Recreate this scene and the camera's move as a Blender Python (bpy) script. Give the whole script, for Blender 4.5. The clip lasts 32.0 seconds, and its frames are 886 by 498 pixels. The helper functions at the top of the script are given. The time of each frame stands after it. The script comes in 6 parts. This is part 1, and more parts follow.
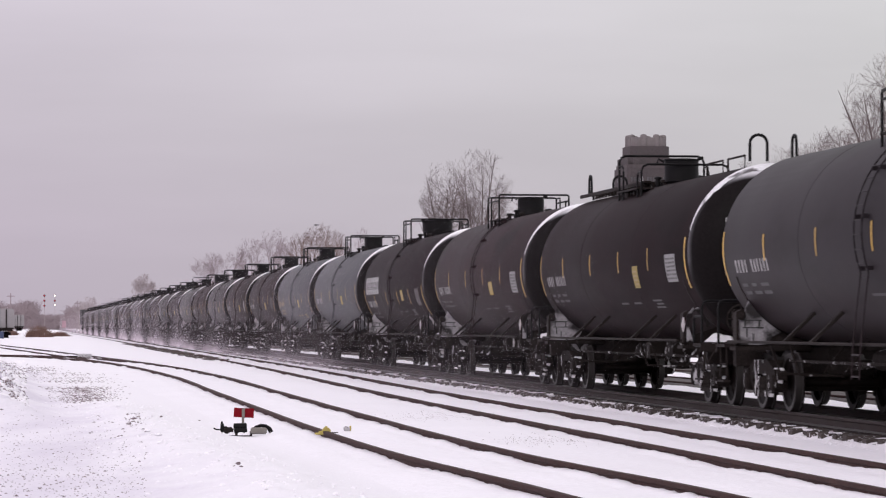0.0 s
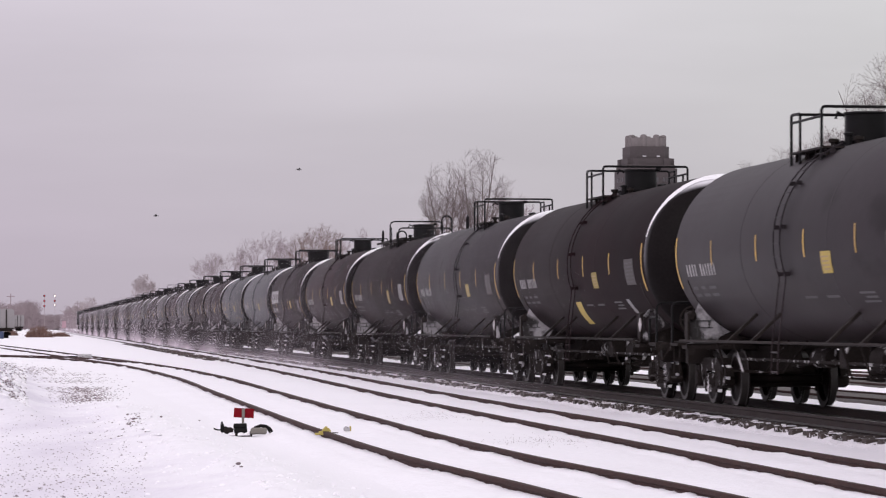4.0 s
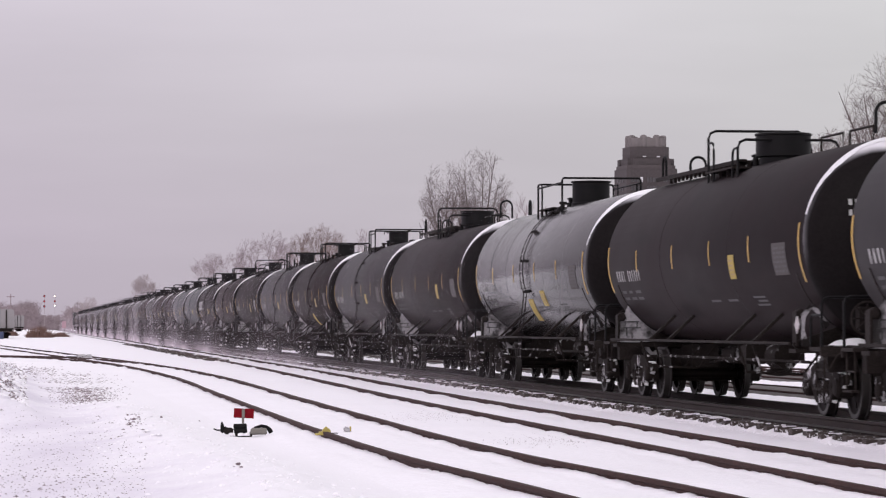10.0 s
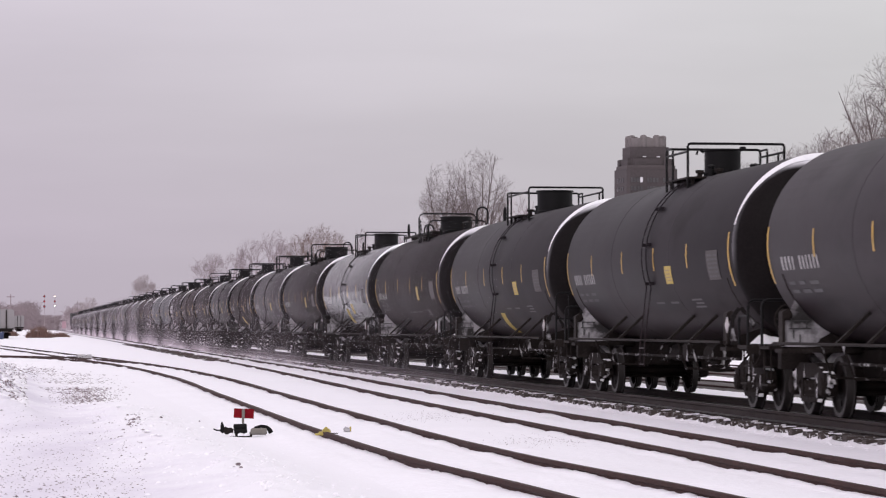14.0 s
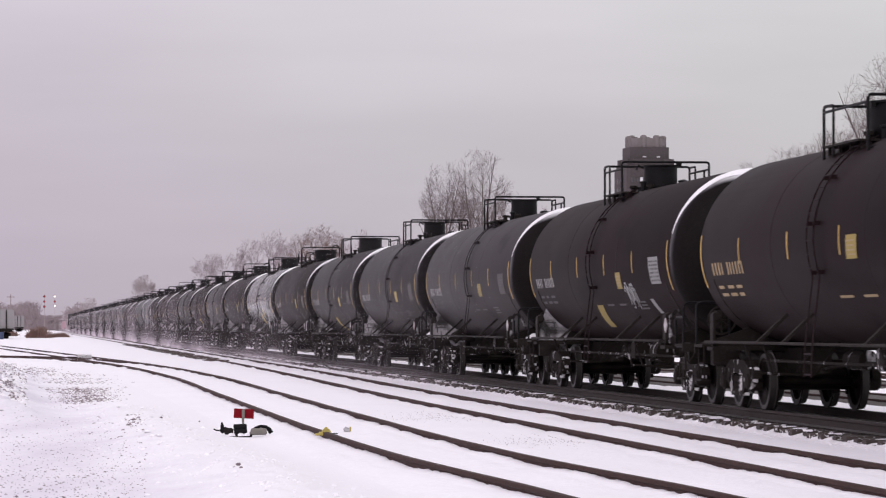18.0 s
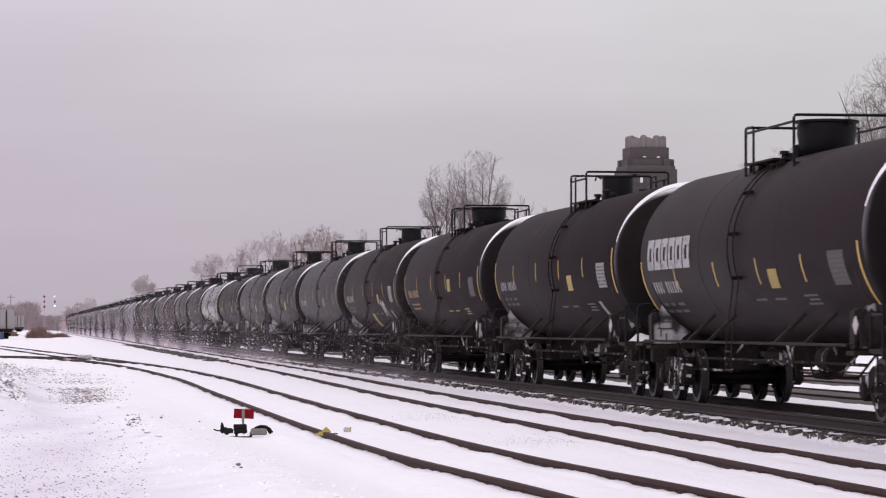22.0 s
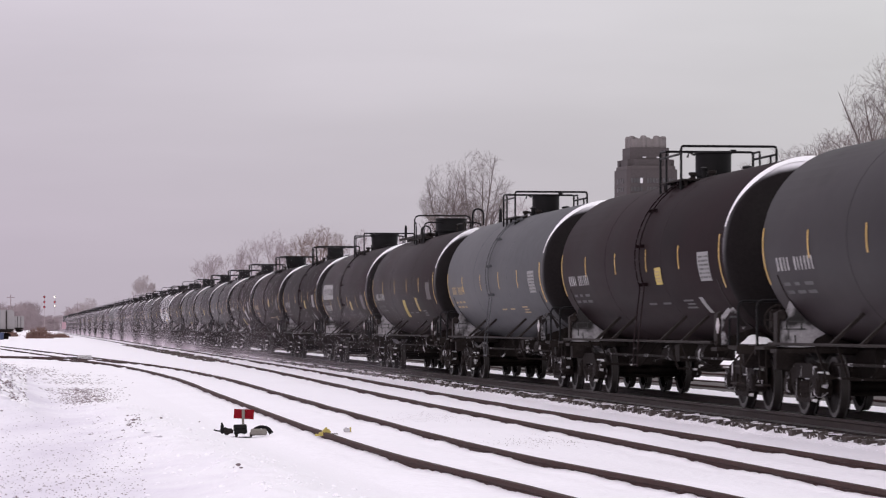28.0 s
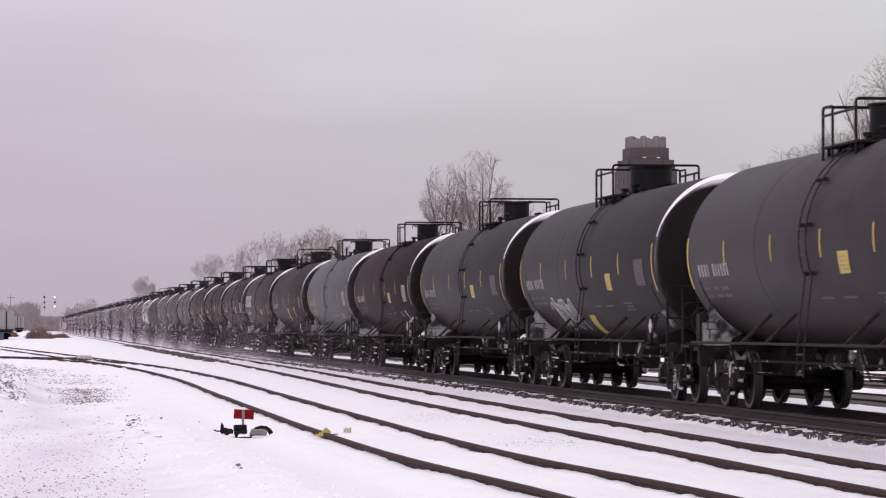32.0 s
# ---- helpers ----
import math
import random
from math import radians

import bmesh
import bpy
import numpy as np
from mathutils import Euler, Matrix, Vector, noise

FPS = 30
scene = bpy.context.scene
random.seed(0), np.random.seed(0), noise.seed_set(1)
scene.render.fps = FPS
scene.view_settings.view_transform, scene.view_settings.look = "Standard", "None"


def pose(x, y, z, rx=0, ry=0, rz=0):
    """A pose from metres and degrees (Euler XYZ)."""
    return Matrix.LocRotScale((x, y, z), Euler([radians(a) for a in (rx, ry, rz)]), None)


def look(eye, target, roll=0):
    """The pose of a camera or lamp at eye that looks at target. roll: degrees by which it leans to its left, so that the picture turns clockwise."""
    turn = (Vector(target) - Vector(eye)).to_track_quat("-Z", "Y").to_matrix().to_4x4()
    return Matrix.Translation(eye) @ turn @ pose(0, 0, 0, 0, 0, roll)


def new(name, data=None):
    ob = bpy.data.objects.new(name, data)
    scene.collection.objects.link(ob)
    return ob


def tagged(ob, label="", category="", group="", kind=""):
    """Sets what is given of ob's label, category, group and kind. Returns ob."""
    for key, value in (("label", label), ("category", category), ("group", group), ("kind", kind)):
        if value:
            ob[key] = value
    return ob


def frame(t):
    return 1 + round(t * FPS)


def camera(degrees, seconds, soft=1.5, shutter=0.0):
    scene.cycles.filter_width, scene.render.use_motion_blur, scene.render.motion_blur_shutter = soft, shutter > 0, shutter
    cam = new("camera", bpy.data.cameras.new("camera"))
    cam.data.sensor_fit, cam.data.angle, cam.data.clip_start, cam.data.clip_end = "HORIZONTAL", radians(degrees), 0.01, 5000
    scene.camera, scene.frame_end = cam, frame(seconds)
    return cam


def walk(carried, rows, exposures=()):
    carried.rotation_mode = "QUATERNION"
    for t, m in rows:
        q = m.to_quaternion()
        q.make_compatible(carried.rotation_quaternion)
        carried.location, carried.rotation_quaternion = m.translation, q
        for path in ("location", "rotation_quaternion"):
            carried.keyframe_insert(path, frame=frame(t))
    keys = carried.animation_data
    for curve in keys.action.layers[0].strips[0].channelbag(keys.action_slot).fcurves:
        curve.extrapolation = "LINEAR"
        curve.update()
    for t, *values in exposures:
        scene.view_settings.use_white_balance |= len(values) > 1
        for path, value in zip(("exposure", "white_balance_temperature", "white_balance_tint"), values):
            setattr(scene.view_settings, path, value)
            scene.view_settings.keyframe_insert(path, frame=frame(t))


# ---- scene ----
# camera on a tripod beside the yard; it sags upward by a hair during the shot
cam = camera(16.071, 32.0, 1.2, 0.3)
EYE_Z = 1.65
walk(cam, [(0, pose(0, 0, EYE_Z, 90 + 1.3945)), (12, pose(0, 0, EYE_Z, 90 + 1.4060)),
           (24, pose(0, 0, EYE_Z, 90 + 1.4140)), (32, pose(0, 0, EYE_Z, 90 + 1.4230))],
     exposures=[(0, 0.0), (32, 0.0)])

# the main track: a straight line, s metres along it and lat metres to its far side
PH = 0.13245
P0 = Vector((6.2176, 48.6684))
DIR = Vector((-math.sin(PH), math.cos(PH)))
RIGHT = Vector((math.cos(PH), math.sin(PH)))
RAIL_Z = 0.305


def at(s, lat):
    p = P0 + DIR * s + RIGHT * lat
    return p.x, p.y


def spot(s, lat, z, turn=0):
    x, y = at(s, lat)
    return pose(x, y, z, 0, 0, math.degrees(PH) + turn)


# ---- light ----
world = bpy.data.worlds.new("overcast")
scene.world = world
world.use_nodes = True
wn, wl = world.node_tree.nodes, world.node_tree.links
wn.clear()
SUN_EL, SUN_AZ = 32, 205
sky = wn.new("ShaderNodeTexSky")
sky.sky_type, sky.sun_disc = "NISHITA", False
sky.sun_elevation, sky.sun_rotation = radians(SUN_EL), radians(SUN_AZ)
sky.air_density, sky.dust_density = 1.0, 4.0
coord = wn.new("ShaderNodeTexCoord")
sep = wn.new("ShaderNodeSeparateXYZ")
wl.new(coord.outputs["Generated"], sep.inputs[0])
ramp = wn.new("ShaderNodeValToRGB")
els = ramp.color_ramp.elements
els[0].position, els[0].color = 0.0, (0.462, 0.418, 0.462, 1)
els[1].position, els[1].color = 1.0, (0.95, 0.892, 0.965, 1)
for p, c in ((0.03, (0.503, 0.458, 0.503, 1)), (0.07, (0.548, 0.512, 0.548, 1)), (0.12, (0.62, 0.585, 0.625, 1)), (0.5, (0.89, 0.837, 0.90, 1))):
    e = els.new(p)
    e.color = c
wl.new(sep.outputs[2], ramp.inputs[0])
# soft cloud streaks, a little greyer towards the east
stretch = wn.new("ShaderNodeMapping")
stretch.inputs["Scale"].default_value = (3.0, 3.0, 16.0)
wl.new(coord.outputs["Generated"], stretch.inputs[0])
cloud = wn.new("ShaderNodeTexNoise")
cloud.inputs["Scale"].default_value, cloud.inputs["Detail"].default_value = 2.2, 4.0
wl.new(stretch.outputs[0], cloud.inputs["Vector"])
cr = wn.new("ShaderNodeMapRange")
cr.inputs[1].default_value, cr.inputs[2].default_value = 0.3, 0.7
cr.inputs[3].default_value, cr.inputs[4].default_value = 0.945, 1.045
wl.new(cloud.outputs["Fac"], cr.inputs[0])
mul = wn.new("ShaderNodeVectorMath")
mul.operation = "SCALE"
# the cloud deck turns from mauve in the west to neutral grey in the east
side = wn.new("ShaderNodeMapRange")
side.inputs[1].default_value, side.inputs[2].default_value = -0.16, 0.16
wl.new(sep.outputs[0], side.inputs[0])
hue = wn.new("ShaderNodeMix")
hue.data_type = "RGBA"
hue.inputs[6].default_value, hue.inputs[7].default_value = (1.0, 0.955, 1.03, 1), (1.0, 1.045, 1.0, 1)
wl.new(side.outputs[0], hue.inputs[0])
tint = wn.new("ShaderNodeVectorMath")
tint.operation = "MULTIPLY"
wl.new(ramp.outputs[0], tint.inputs[0])
wl.new(hue.outputs[2], tint.inputs[1])
wl.new(tint.outputs[0], mul.inputs[0])
wl.new(cr.outputs[0], mul.inputs["Scale"])
grey = wn.new("ShaderNodeHueSaturation")
grey.inputs["Saturation"].default_value, grey.inputs["Value"].default_value = 0.1, 0.02
wl.new(sky.outputs[0], grey.inputs["Color"])
add = wn.new("ShaderNodeVectorMath")
wl.new(mul.outputs[0], add.inputs[0])
wl.new(grey.outputs[0], add.inputs[1])
bg = wn.new("ShaderNodeBackground")
wl.new(add.outputs[0], bg.inputs[0])
bg.inputs[1].default_value = 1.0
wo = wn.new("ShaderNodeOutputWorld")
wl.new(bg.outputs[0], wo.inputs[0])
sun_data = bpy.data.lights.new("sun", "SUN")
sun_data.energy, sun_data.angle, sun_data.color = 0.5, radians(25), (1.0, 0.97, 0.94)
sun = new("sun", sun_data)
sun.matrix_world = look((0, 0, 0), (-math.sin(radians(SUN_AZ)) * math.cos(radians(SUN_EL)), -math.cos(radians(SUN_AZ)) * math.cos(radians(SUN_EL)), -math.sin(radians(SUN_EL))))


# ---- materials ----
def material(name, base, rough=0.6, metal=0.0, vary=0.12, scale=3.0, fine=60.0, bump=0.15, dist=0.01, second=None, cover=(0.55, 0.75), shift=0.0, stretch=(1, 1, 1), spec=0.5):
    """Base colour with variation at two scales, an optional second colour in patches, fine relief; shift varies it from object to object."""
    m = bpy.data.materials.new(name)
    m.use_nodes = True
    n, l = m.node_tree.nodes, m.node_tree.links
    b = n["Principled BSDF"]
    b.inputs["Metallic"].default_value, b.inputs["Specular IOR Level"].default_value = metal, spec
    tc, mp = n.new("ShaderNodeTexCoord"), n.new("ShaderNodeMapping")
    mp.inputs["Scale"].default_value = stretch
    l.new(tc.outputs["Object"], mp.inputs[0])
    oi = n.new("ShaderNodeObjectInfo")
    off = n.new("ShaderNodeVectorMath")
    off.operation = "MULTIPLY_ADD"
    cmb = n.new("ShaderNodeCombineXYZ")
    l.new(oi.outputs["Random"], cmb.inputs[0])
    l.new(oi.outputs["Random"], cmb.inputs[1])
    l.new(cmb.outputs[0], off.inputs[0])
    off.inputs[1].default_value = (37, 91, 0)
    l.new(mp.outputs[0], off.inputs[2])
    big, small = n.new("ShaderNodeTexNoise"), n.new("ShaderNodeTexNoise")
    for t, sc in ((big, scale), (small, fine)):
        t.inputs["Scale"].default_value, t.inputs["Detail"].default_value = sc, 5.0
        l.new(off.outputs[0], t.inputs["Vector"])
    mix = n.new("ShaderNodeMix")
    mix.data_type, mix.blend_type = "RGBA", "MIX"
    c2 = second or [min(1, c * (1 + vary)) for c in base]
    mix.inputs[6].default_value, mix.inputs[7].default_value = (*base, 1), (*c2, 1)
    mr = n.new("ShaderNodeMapRange")
    mr.inputs[1].default_value, mr.inputs[2].default_value = cover if second else (0.3, 0.7)
    l.new(big.outputs["Fac"], mr.inputs[0])
    l.new(mr.outputs[0], mix.inputs[0])
    gain = n.new("ShaderNodeMapRange")
    gain.inputs[1].default_value, gain.inputs[2].default_value = 0.25, 0.75
    gain.inputs[3].default_value, gain.inputs[4].default_value = 1 - vary, 1 + vary
    l.new(small.outputs["Fac"], gain.inputs[0])
    sh = n.new("ShaderNodeMath")
    sh.operation = "MULTIPLY_ADD"
    l.new(oi.outputs["Random"], sh.inputs[0])
    sh.inputs[1].default_value, sh.inputs[2].default_value = 2 * shift, 1 - shift
    gm = n.new("ShaderNodeMath")
    gm.operation = "MULTIPLY"
    l.new(gain.outputs[0], gm.inputs[0])
    l.new(sh.outputs[0], gm.inputs[1])
    sc = n.new("ShaderNodeVectorMath")
    sc.operation = "SCALE"
    l.new(mix.outputs[2], sc.inputs[0])
    l.new(gm.outputs[0], sc.inputs["Scale"])
    l.new(sc.outputs[0], b.inputs["Base Color"])
    rr = n.new("ShaderNodeMapRange")
    spread = min(0.12, 0.2 * rough)
    rr.inputs[3].default_value, rr.inputs[4].default_value = max(0.05, rough - spread), min(1, rough + spread)
    l.new(big.outputs["Fac"], rr.inputs[0])
    l.new(rr.outputs[0], b.inputs["Roughness"])
    if bump:
        bp = n.new("ShaderNodeBump")
        bp.inputs["Strength"].default_value, bp.inputs["Distance"].default_value = bump, dist
        l.new(small.outputs["Fac"], bp.inputs["Height"])
        l.new(bp.outputs[0], b.inputs["Normal"])
    return m


def glow(name, colour, power):
    m = bpy.data.materials.new(name)
    m.use_nodes = True
    b = m.node_tree.nodes["Principled BSDF"]
    b.inputs["Base Color"].default_value = (*colour, 1)
    b.inputs["Emission Color"].default_value, b.inputs["Emission Strength"].default_value = (*colour, 1), power
    return m


SNOW = material("snow", (0.886, 0.864, 0.906), 0.75, vary=0.035, scale=0.35, fine=9, bump=0.35, dist=0.05)
SNOW_DIRTY = material("trampled_snow", (0.835, 0.800, 0.868), 0.75, vary=0.045, scale=0.8, fine=14, bump=0.14, dist=0.05, second=(0.70, 0.655, 0.745), cover=(0.36, 0.70), stretch=(1.0, 0.22, 1.0))


def worn_edge(m, clean):
    """The trodden access road fades unevenly into clean snow along its edge."""
    n, l = m.node_tree.nodes, m.node_tree.links
    b = n["Principled BSDF"]
    tc, dt, ns, ad, mr, mix = (n.new("ShaderNode" + k) for k in ("TexCoord", "VectorMath", "TexNoise", "Math", "MapRange", "Mix"))
    dt.operation = "DOT_PRODUCT"
    dt.inputs[1].default_value = (1.0, 0.150, 0.0)
    l.new(tc.outputs["Object"], dt.inputs[0])
    l.new(tc.outputs["Object"], ns.inputs["Vector"])
    ns.inputs["Scale"].default_value, ns.inputs["Detail"].default_value = 0.9, 5.0
    ad.operation = "MULTIPLY_ADD"
    l.new(ns.outputs["Fac"], ad.inputs[0])
    ad.inputs[1].default_value = 2.2
    l.new(dt.outputs["Value"], ad.inputs[2])
    mr.interpolation_type = "SMOOTHSTEP"
    mr.inputs[1].default_value, mr.inputs[2].default_value = 2.4, 4.2
    l.new(ad.outputs[0], mr.inputs[0])
    mix.data_type = "RGBA"
    l.new(b.inputs["Base Color"].links[0].from_socket, mix.inputs[6])
    mix.inputs[7].default_value = (*clean, 1)
    l.new(mr.outputs[0], mix.inputs[0])
    l.new(mix.outputs[2], b.inputs["Base Color"])


worn_edge(SNOW_DIRTY, (0.886, 0.864, 0.906))
BALLAST = material("wet_ballast", (0.056, 0.044, 0.041), 0.75, vary=0.35, scale=1.2, fine=30, bump=0.9, dist=0.03, second=(0.105, 0.092, 0.095), cover=(0.48, 0.74), stretch=(1, 0.25, 1))
GRAVEL = material("frozen_gravel", (0.175, 0.135, 0.145), 0.85, vary=0.3, scale=9, fine=40, bump=0.6, dist=0.02)
RAIL = material("rusty_rail", (0.050, 0.027, 0.025), 0.75, 0.1, vary=0.3, scale=4, fine=50, second=(0.070, 0.040, 0.036), stretch=(1, 0.4, 1), spec=0.10)
MAIN_RAIL = material("dark_main_rail", (0.030, 0.0215, 0.0205), 0.7, 0.1, vary=0.3, scale=4, fine=50, stretch=(1, 0.4, 1), spec=0.2)
RAIL_SHINE = material("worn_rail_head", (0.28, 0.27, 0.27), 0.35, 0.85, vary=0.1, scale=5, fine=60)
TIE = material("creosoted_tie", (0.055, 0.041, 0.037), 0.85, vary=0.3, scale=8, fine=40, bump=0.5, shift=0.2, second=(0.62, 0.60, 0.63), cover=(0.60, 0.64), stretch=(1.6, 1.6, 1.6))
PAINT = {}
for key, base, rough, sp, patch in (
        ("black", (0.0104, 0.0055, 0.0064), 0.55, 0.03, 1.7), ("brown", (0.0174, 0.0098, 0.0110), 0.55, 0.05, 1.7), ("dark", (0.0150, 0.0120, 0.0140), 0.50, 0.075, 1.6),
        ("slate", (0.0225, 0.0182, 0.0206), 0.50, 0.09, 1.6), ("grey", (0.0285, 0.0232, 0.0262), 0.50, 0.12, 1.6), ("gloss", (0.0185, 0.0155, 0.0165), 0.20, 0.24, 1.2),
        ("soot", (0.0122, 0.0076, 0.0086), 0.52, 0.04, 1.7), ("light", (0.074, 0.074, 0.080), 0.50, 0.08, 1.12)):
    PAINT[key] = material(key + "_tank_paint", base, rough, vary=0.04 if key == "gloss" else 0.10, scale=0.8, fine=9, bump=0.0 if key == "gloss" else 0.05, dist=0.004,
                          second=[c * patch + 0.001 for c in base], cover=(0.40, 0.72), shift=0.12, stretch=(0.7, 0.35, 0.55), spec=sp)


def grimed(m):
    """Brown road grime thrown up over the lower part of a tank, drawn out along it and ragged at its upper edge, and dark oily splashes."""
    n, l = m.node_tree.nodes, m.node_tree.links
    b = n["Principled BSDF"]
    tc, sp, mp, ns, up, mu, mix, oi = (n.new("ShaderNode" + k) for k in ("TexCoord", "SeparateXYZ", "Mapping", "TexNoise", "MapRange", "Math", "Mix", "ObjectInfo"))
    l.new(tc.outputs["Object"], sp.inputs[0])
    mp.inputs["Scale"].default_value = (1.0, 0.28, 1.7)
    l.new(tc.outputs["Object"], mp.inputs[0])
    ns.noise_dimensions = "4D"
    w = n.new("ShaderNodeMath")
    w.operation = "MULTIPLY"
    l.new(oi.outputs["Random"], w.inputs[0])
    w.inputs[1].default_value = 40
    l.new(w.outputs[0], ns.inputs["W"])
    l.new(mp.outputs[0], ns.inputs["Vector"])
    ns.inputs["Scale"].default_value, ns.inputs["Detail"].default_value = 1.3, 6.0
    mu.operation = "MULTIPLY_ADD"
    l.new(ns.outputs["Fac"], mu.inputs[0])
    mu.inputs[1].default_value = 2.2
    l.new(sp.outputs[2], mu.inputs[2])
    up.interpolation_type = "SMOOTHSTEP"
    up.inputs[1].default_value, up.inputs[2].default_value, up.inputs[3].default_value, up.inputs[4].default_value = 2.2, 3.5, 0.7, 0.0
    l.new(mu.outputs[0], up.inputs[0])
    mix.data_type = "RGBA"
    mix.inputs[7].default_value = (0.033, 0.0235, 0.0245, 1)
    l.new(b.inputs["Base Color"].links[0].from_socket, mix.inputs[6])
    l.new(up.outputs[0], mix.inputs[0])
    # oily splashes, drawn out along the shell
    n2, mp2, r2, mix2 = (n.new("ShaderNode" + k) for k in ("TexNoise", "Mapping", "MapRange", "Mix"))
    mp2.inputs["Scale"].default_value = (0.8, 0.33, 1.0)
    l.new(tc.outputs["Object"], mp2.inputs[0])
    n2.noise_dimensions = "4D"
    l.new(w.outputs[0], n2.inputs["W"])
    l.new(mp2.outputs[0], n2.inputs["Vector"])
    n2.inputs["Scale"].default_value, n2.inputs["Detail"].default_value = 1.1, 7.0
    r2.interpolation_type = "SMOOTHSTEP"
    r2.inputs[1].default_value, r2.inputs[2].default_value, r2.inputs[3].default_value, r2.inputs[4].default_value = 0.56, 0.70, 0.0, 0.75
    l.new(n2.outputs["Fac"], r2.inputs[0])
    mix2.data_type = "RGBA"
    mix2.inputs[7].default_value = (0.0082, 0.0056, 0.0061, 1)
    l.new(mix.outputs[2], mix2.inputs[6])
    l.new(r2.outputs[0], mix2.inputs[0])
    l.new(mix2.outputs[2], b.inputs["Base Color"])


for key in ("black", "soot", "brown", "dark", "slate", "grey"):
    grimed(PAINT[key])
HEAD_BLACK = material("black_tank_head", (0.0075, 0.0060, 0.0062), 0.5, vary=0.25, scale=2, fine=20, bump=0.05, spec=0.05)
STEEL = material("grimy_steel", (0.021, 0.0165, 0.0155), 0.65, 0.0, vary=0.35, scale=5, fine=45, bump=0.3, second=(0.042, 0.035, 0.033), cover=(0.55, 0.78), shift=0.15, spec=0.07)
IRON = material("black_railing_paint", (0.0065, 0.0058, 0.0065), 0.55, vary=0.25, scale=5, fine=40, bump=0.1, spec=0.12)
FROSTED = material("frosted_steel", (0.016, 0.0125, 0.0115), 0.75, vary=0.3, scale=4.0, fine=40, bump=0.4, second=(0.58, 0.56, 0.58), cover=(0.60, 0.68), spec=0.06, shift=0.1, stretch=(1.6, 1.6, 0.55))
BOLSTER_SNOW = material("snow_plastered_steel", (0.40, 0.378, 0.40), 0.85, vary=0.2, scale=2.6, fine=24, bump=0.4, second=(0.035, 0.031, 0.032), cover=(0.45, 0.58), shift=0.1)
RIMED = material("rime_streaked_steel", (0.020, 0.017, 0.017), 0.8, vary=0.25, scale=3.2, fine=30, bump=0.4, second=(0.34, 0.325, 0.34), cover=(0.53, 0.61), shift=0.1, spec=0.06)
WHEEL = material("rusty_wheel", (0.0060, 0.0042, 0.0040), 0.6, 0.0, vary=0.3, scale=4, fine=30, second=(0.015, 0.0100, 0.0095), cover=(0.5, 0.75), spec=0.06)
TREAD = material("polished_wheel_tread", (0.024, 0.020, 0.0195), 0.5, 0.4, vary=0.15, scale=6, fine=40)
YELLOW = material("yellow_reflective_tape", (0.47, 0.29, 0.055), 0.5, vary=0.18, scale=8, fine=40, bump=0, shift=0.2)
PLACARD = material("yellow_placard", (0.34, 0.25, 0.045), 0.6, vary=0.2, scale=5, fine=40, bump=0, shift=0.35)
STENCIL = material("white_stencil", (0.37, 0.36, 0.36), 0.7, vary=0.2, scale=8, fine=50, bump=0, second=(0.17, 0.165, 0.17), cover=(0.5, 0.7))
STENCIL_TAN = material("tan_stencil", (0.33, 0.24, 0.13), 0.7, vary=0.2, scale=8, fine=50, bump=0)
STENCIL_DIM = material("faded_stencil", (0.075, 0.072, 0.074), 0.7, vary=0.2, scale=8, fine=50, bump=0)
PANEL = material("pale_data_panel", (0.24, 0.235, 0.235), 0.7, vary=0.15, scale=7, fine=50, bump=0)
PANEL_DIM = material("faded_data_panel", (0.052, 0.043, 0.043), 0.7, vary=0.3, scale=7, fine=50, bump=0)
INK = material("dark_print", (0.045, 0.043, 0.043), 0.7, bump=0)
PALE = material("pale_spray_paint", (0.42, 0.42, 0.43), 0.6, vary=0.1, bump=0)
RED = material("red_target_paint", (0.150, 0.0035, 0.009), 0.7, vary=0.2, scale=12, fine=60, bump=0.1, spec=0.1)
RED_SIGN = material("red_reflector", (0.24, 0.04, 0.045), 0.5, bump=0)
HAZARD_YELLOW = material("yellow_enamel", (0.42, 0.34, 0.09), 0.5, vary=0.15, scale=10, fine=60)
GREY_IRON = material("weathered_grey_iron", (0.20, 0.19, 0.19), 0.7, 0.2, vary=0.2, scale=12, fine=60)
BARK = material("bare_bark", (0.105, 0.078, 0.078), 0.9, vary=0.25, scale=4, fine=30, bump=0.3)
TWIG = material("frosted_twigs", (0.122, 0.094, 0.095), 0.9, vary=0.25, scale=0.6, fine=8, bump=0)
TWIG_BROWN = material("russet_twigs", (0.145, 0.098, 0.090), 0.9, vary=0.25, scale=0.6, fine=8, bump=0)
# distance haze is put into this colour as a lighter grey
TWIG_FAR = material("far_twigs_haze_grey", (0.25, 0.200, 0.216), 0.9, vary=0.15, scale=0.3, fine=5, bump=0)
DRY_BRUSH = material("dry_russet_brush", (0.17, 0.10, 0.085), 0.9, vary=0.3, scale=1.5, fine=10, bump=0)
BRICK_DARK = material("tan_brickwork", (0.055, 0.0445, 0.0465), 0.9, vary=0.14, scale=0.12, fine=1.2, bump=0)
BRICK_PALE = material("pale_stone_crown", (0.145, 0.126, 0.127), 0.9, vary=0.12, scale=0.15, fine=1.2, bump=0)
BRICK_MID = material("weathered_stone_coping", (0.070, 0.057, 0.059), 0.9, vary=0.12, scale=0.15, fine=1.2, bump=0)
PANE = material("broken_window_pane", (0.05, 0.046, 0.05), 0.3, vary=0.2, bump=0, shift=0.3)
# pale colour painted as sky light showing through an opening
PANE_SKY = material("painted_sky_gap", (0.62, 0.60, 0.63), 0.6, vary=0.05, bump=0)
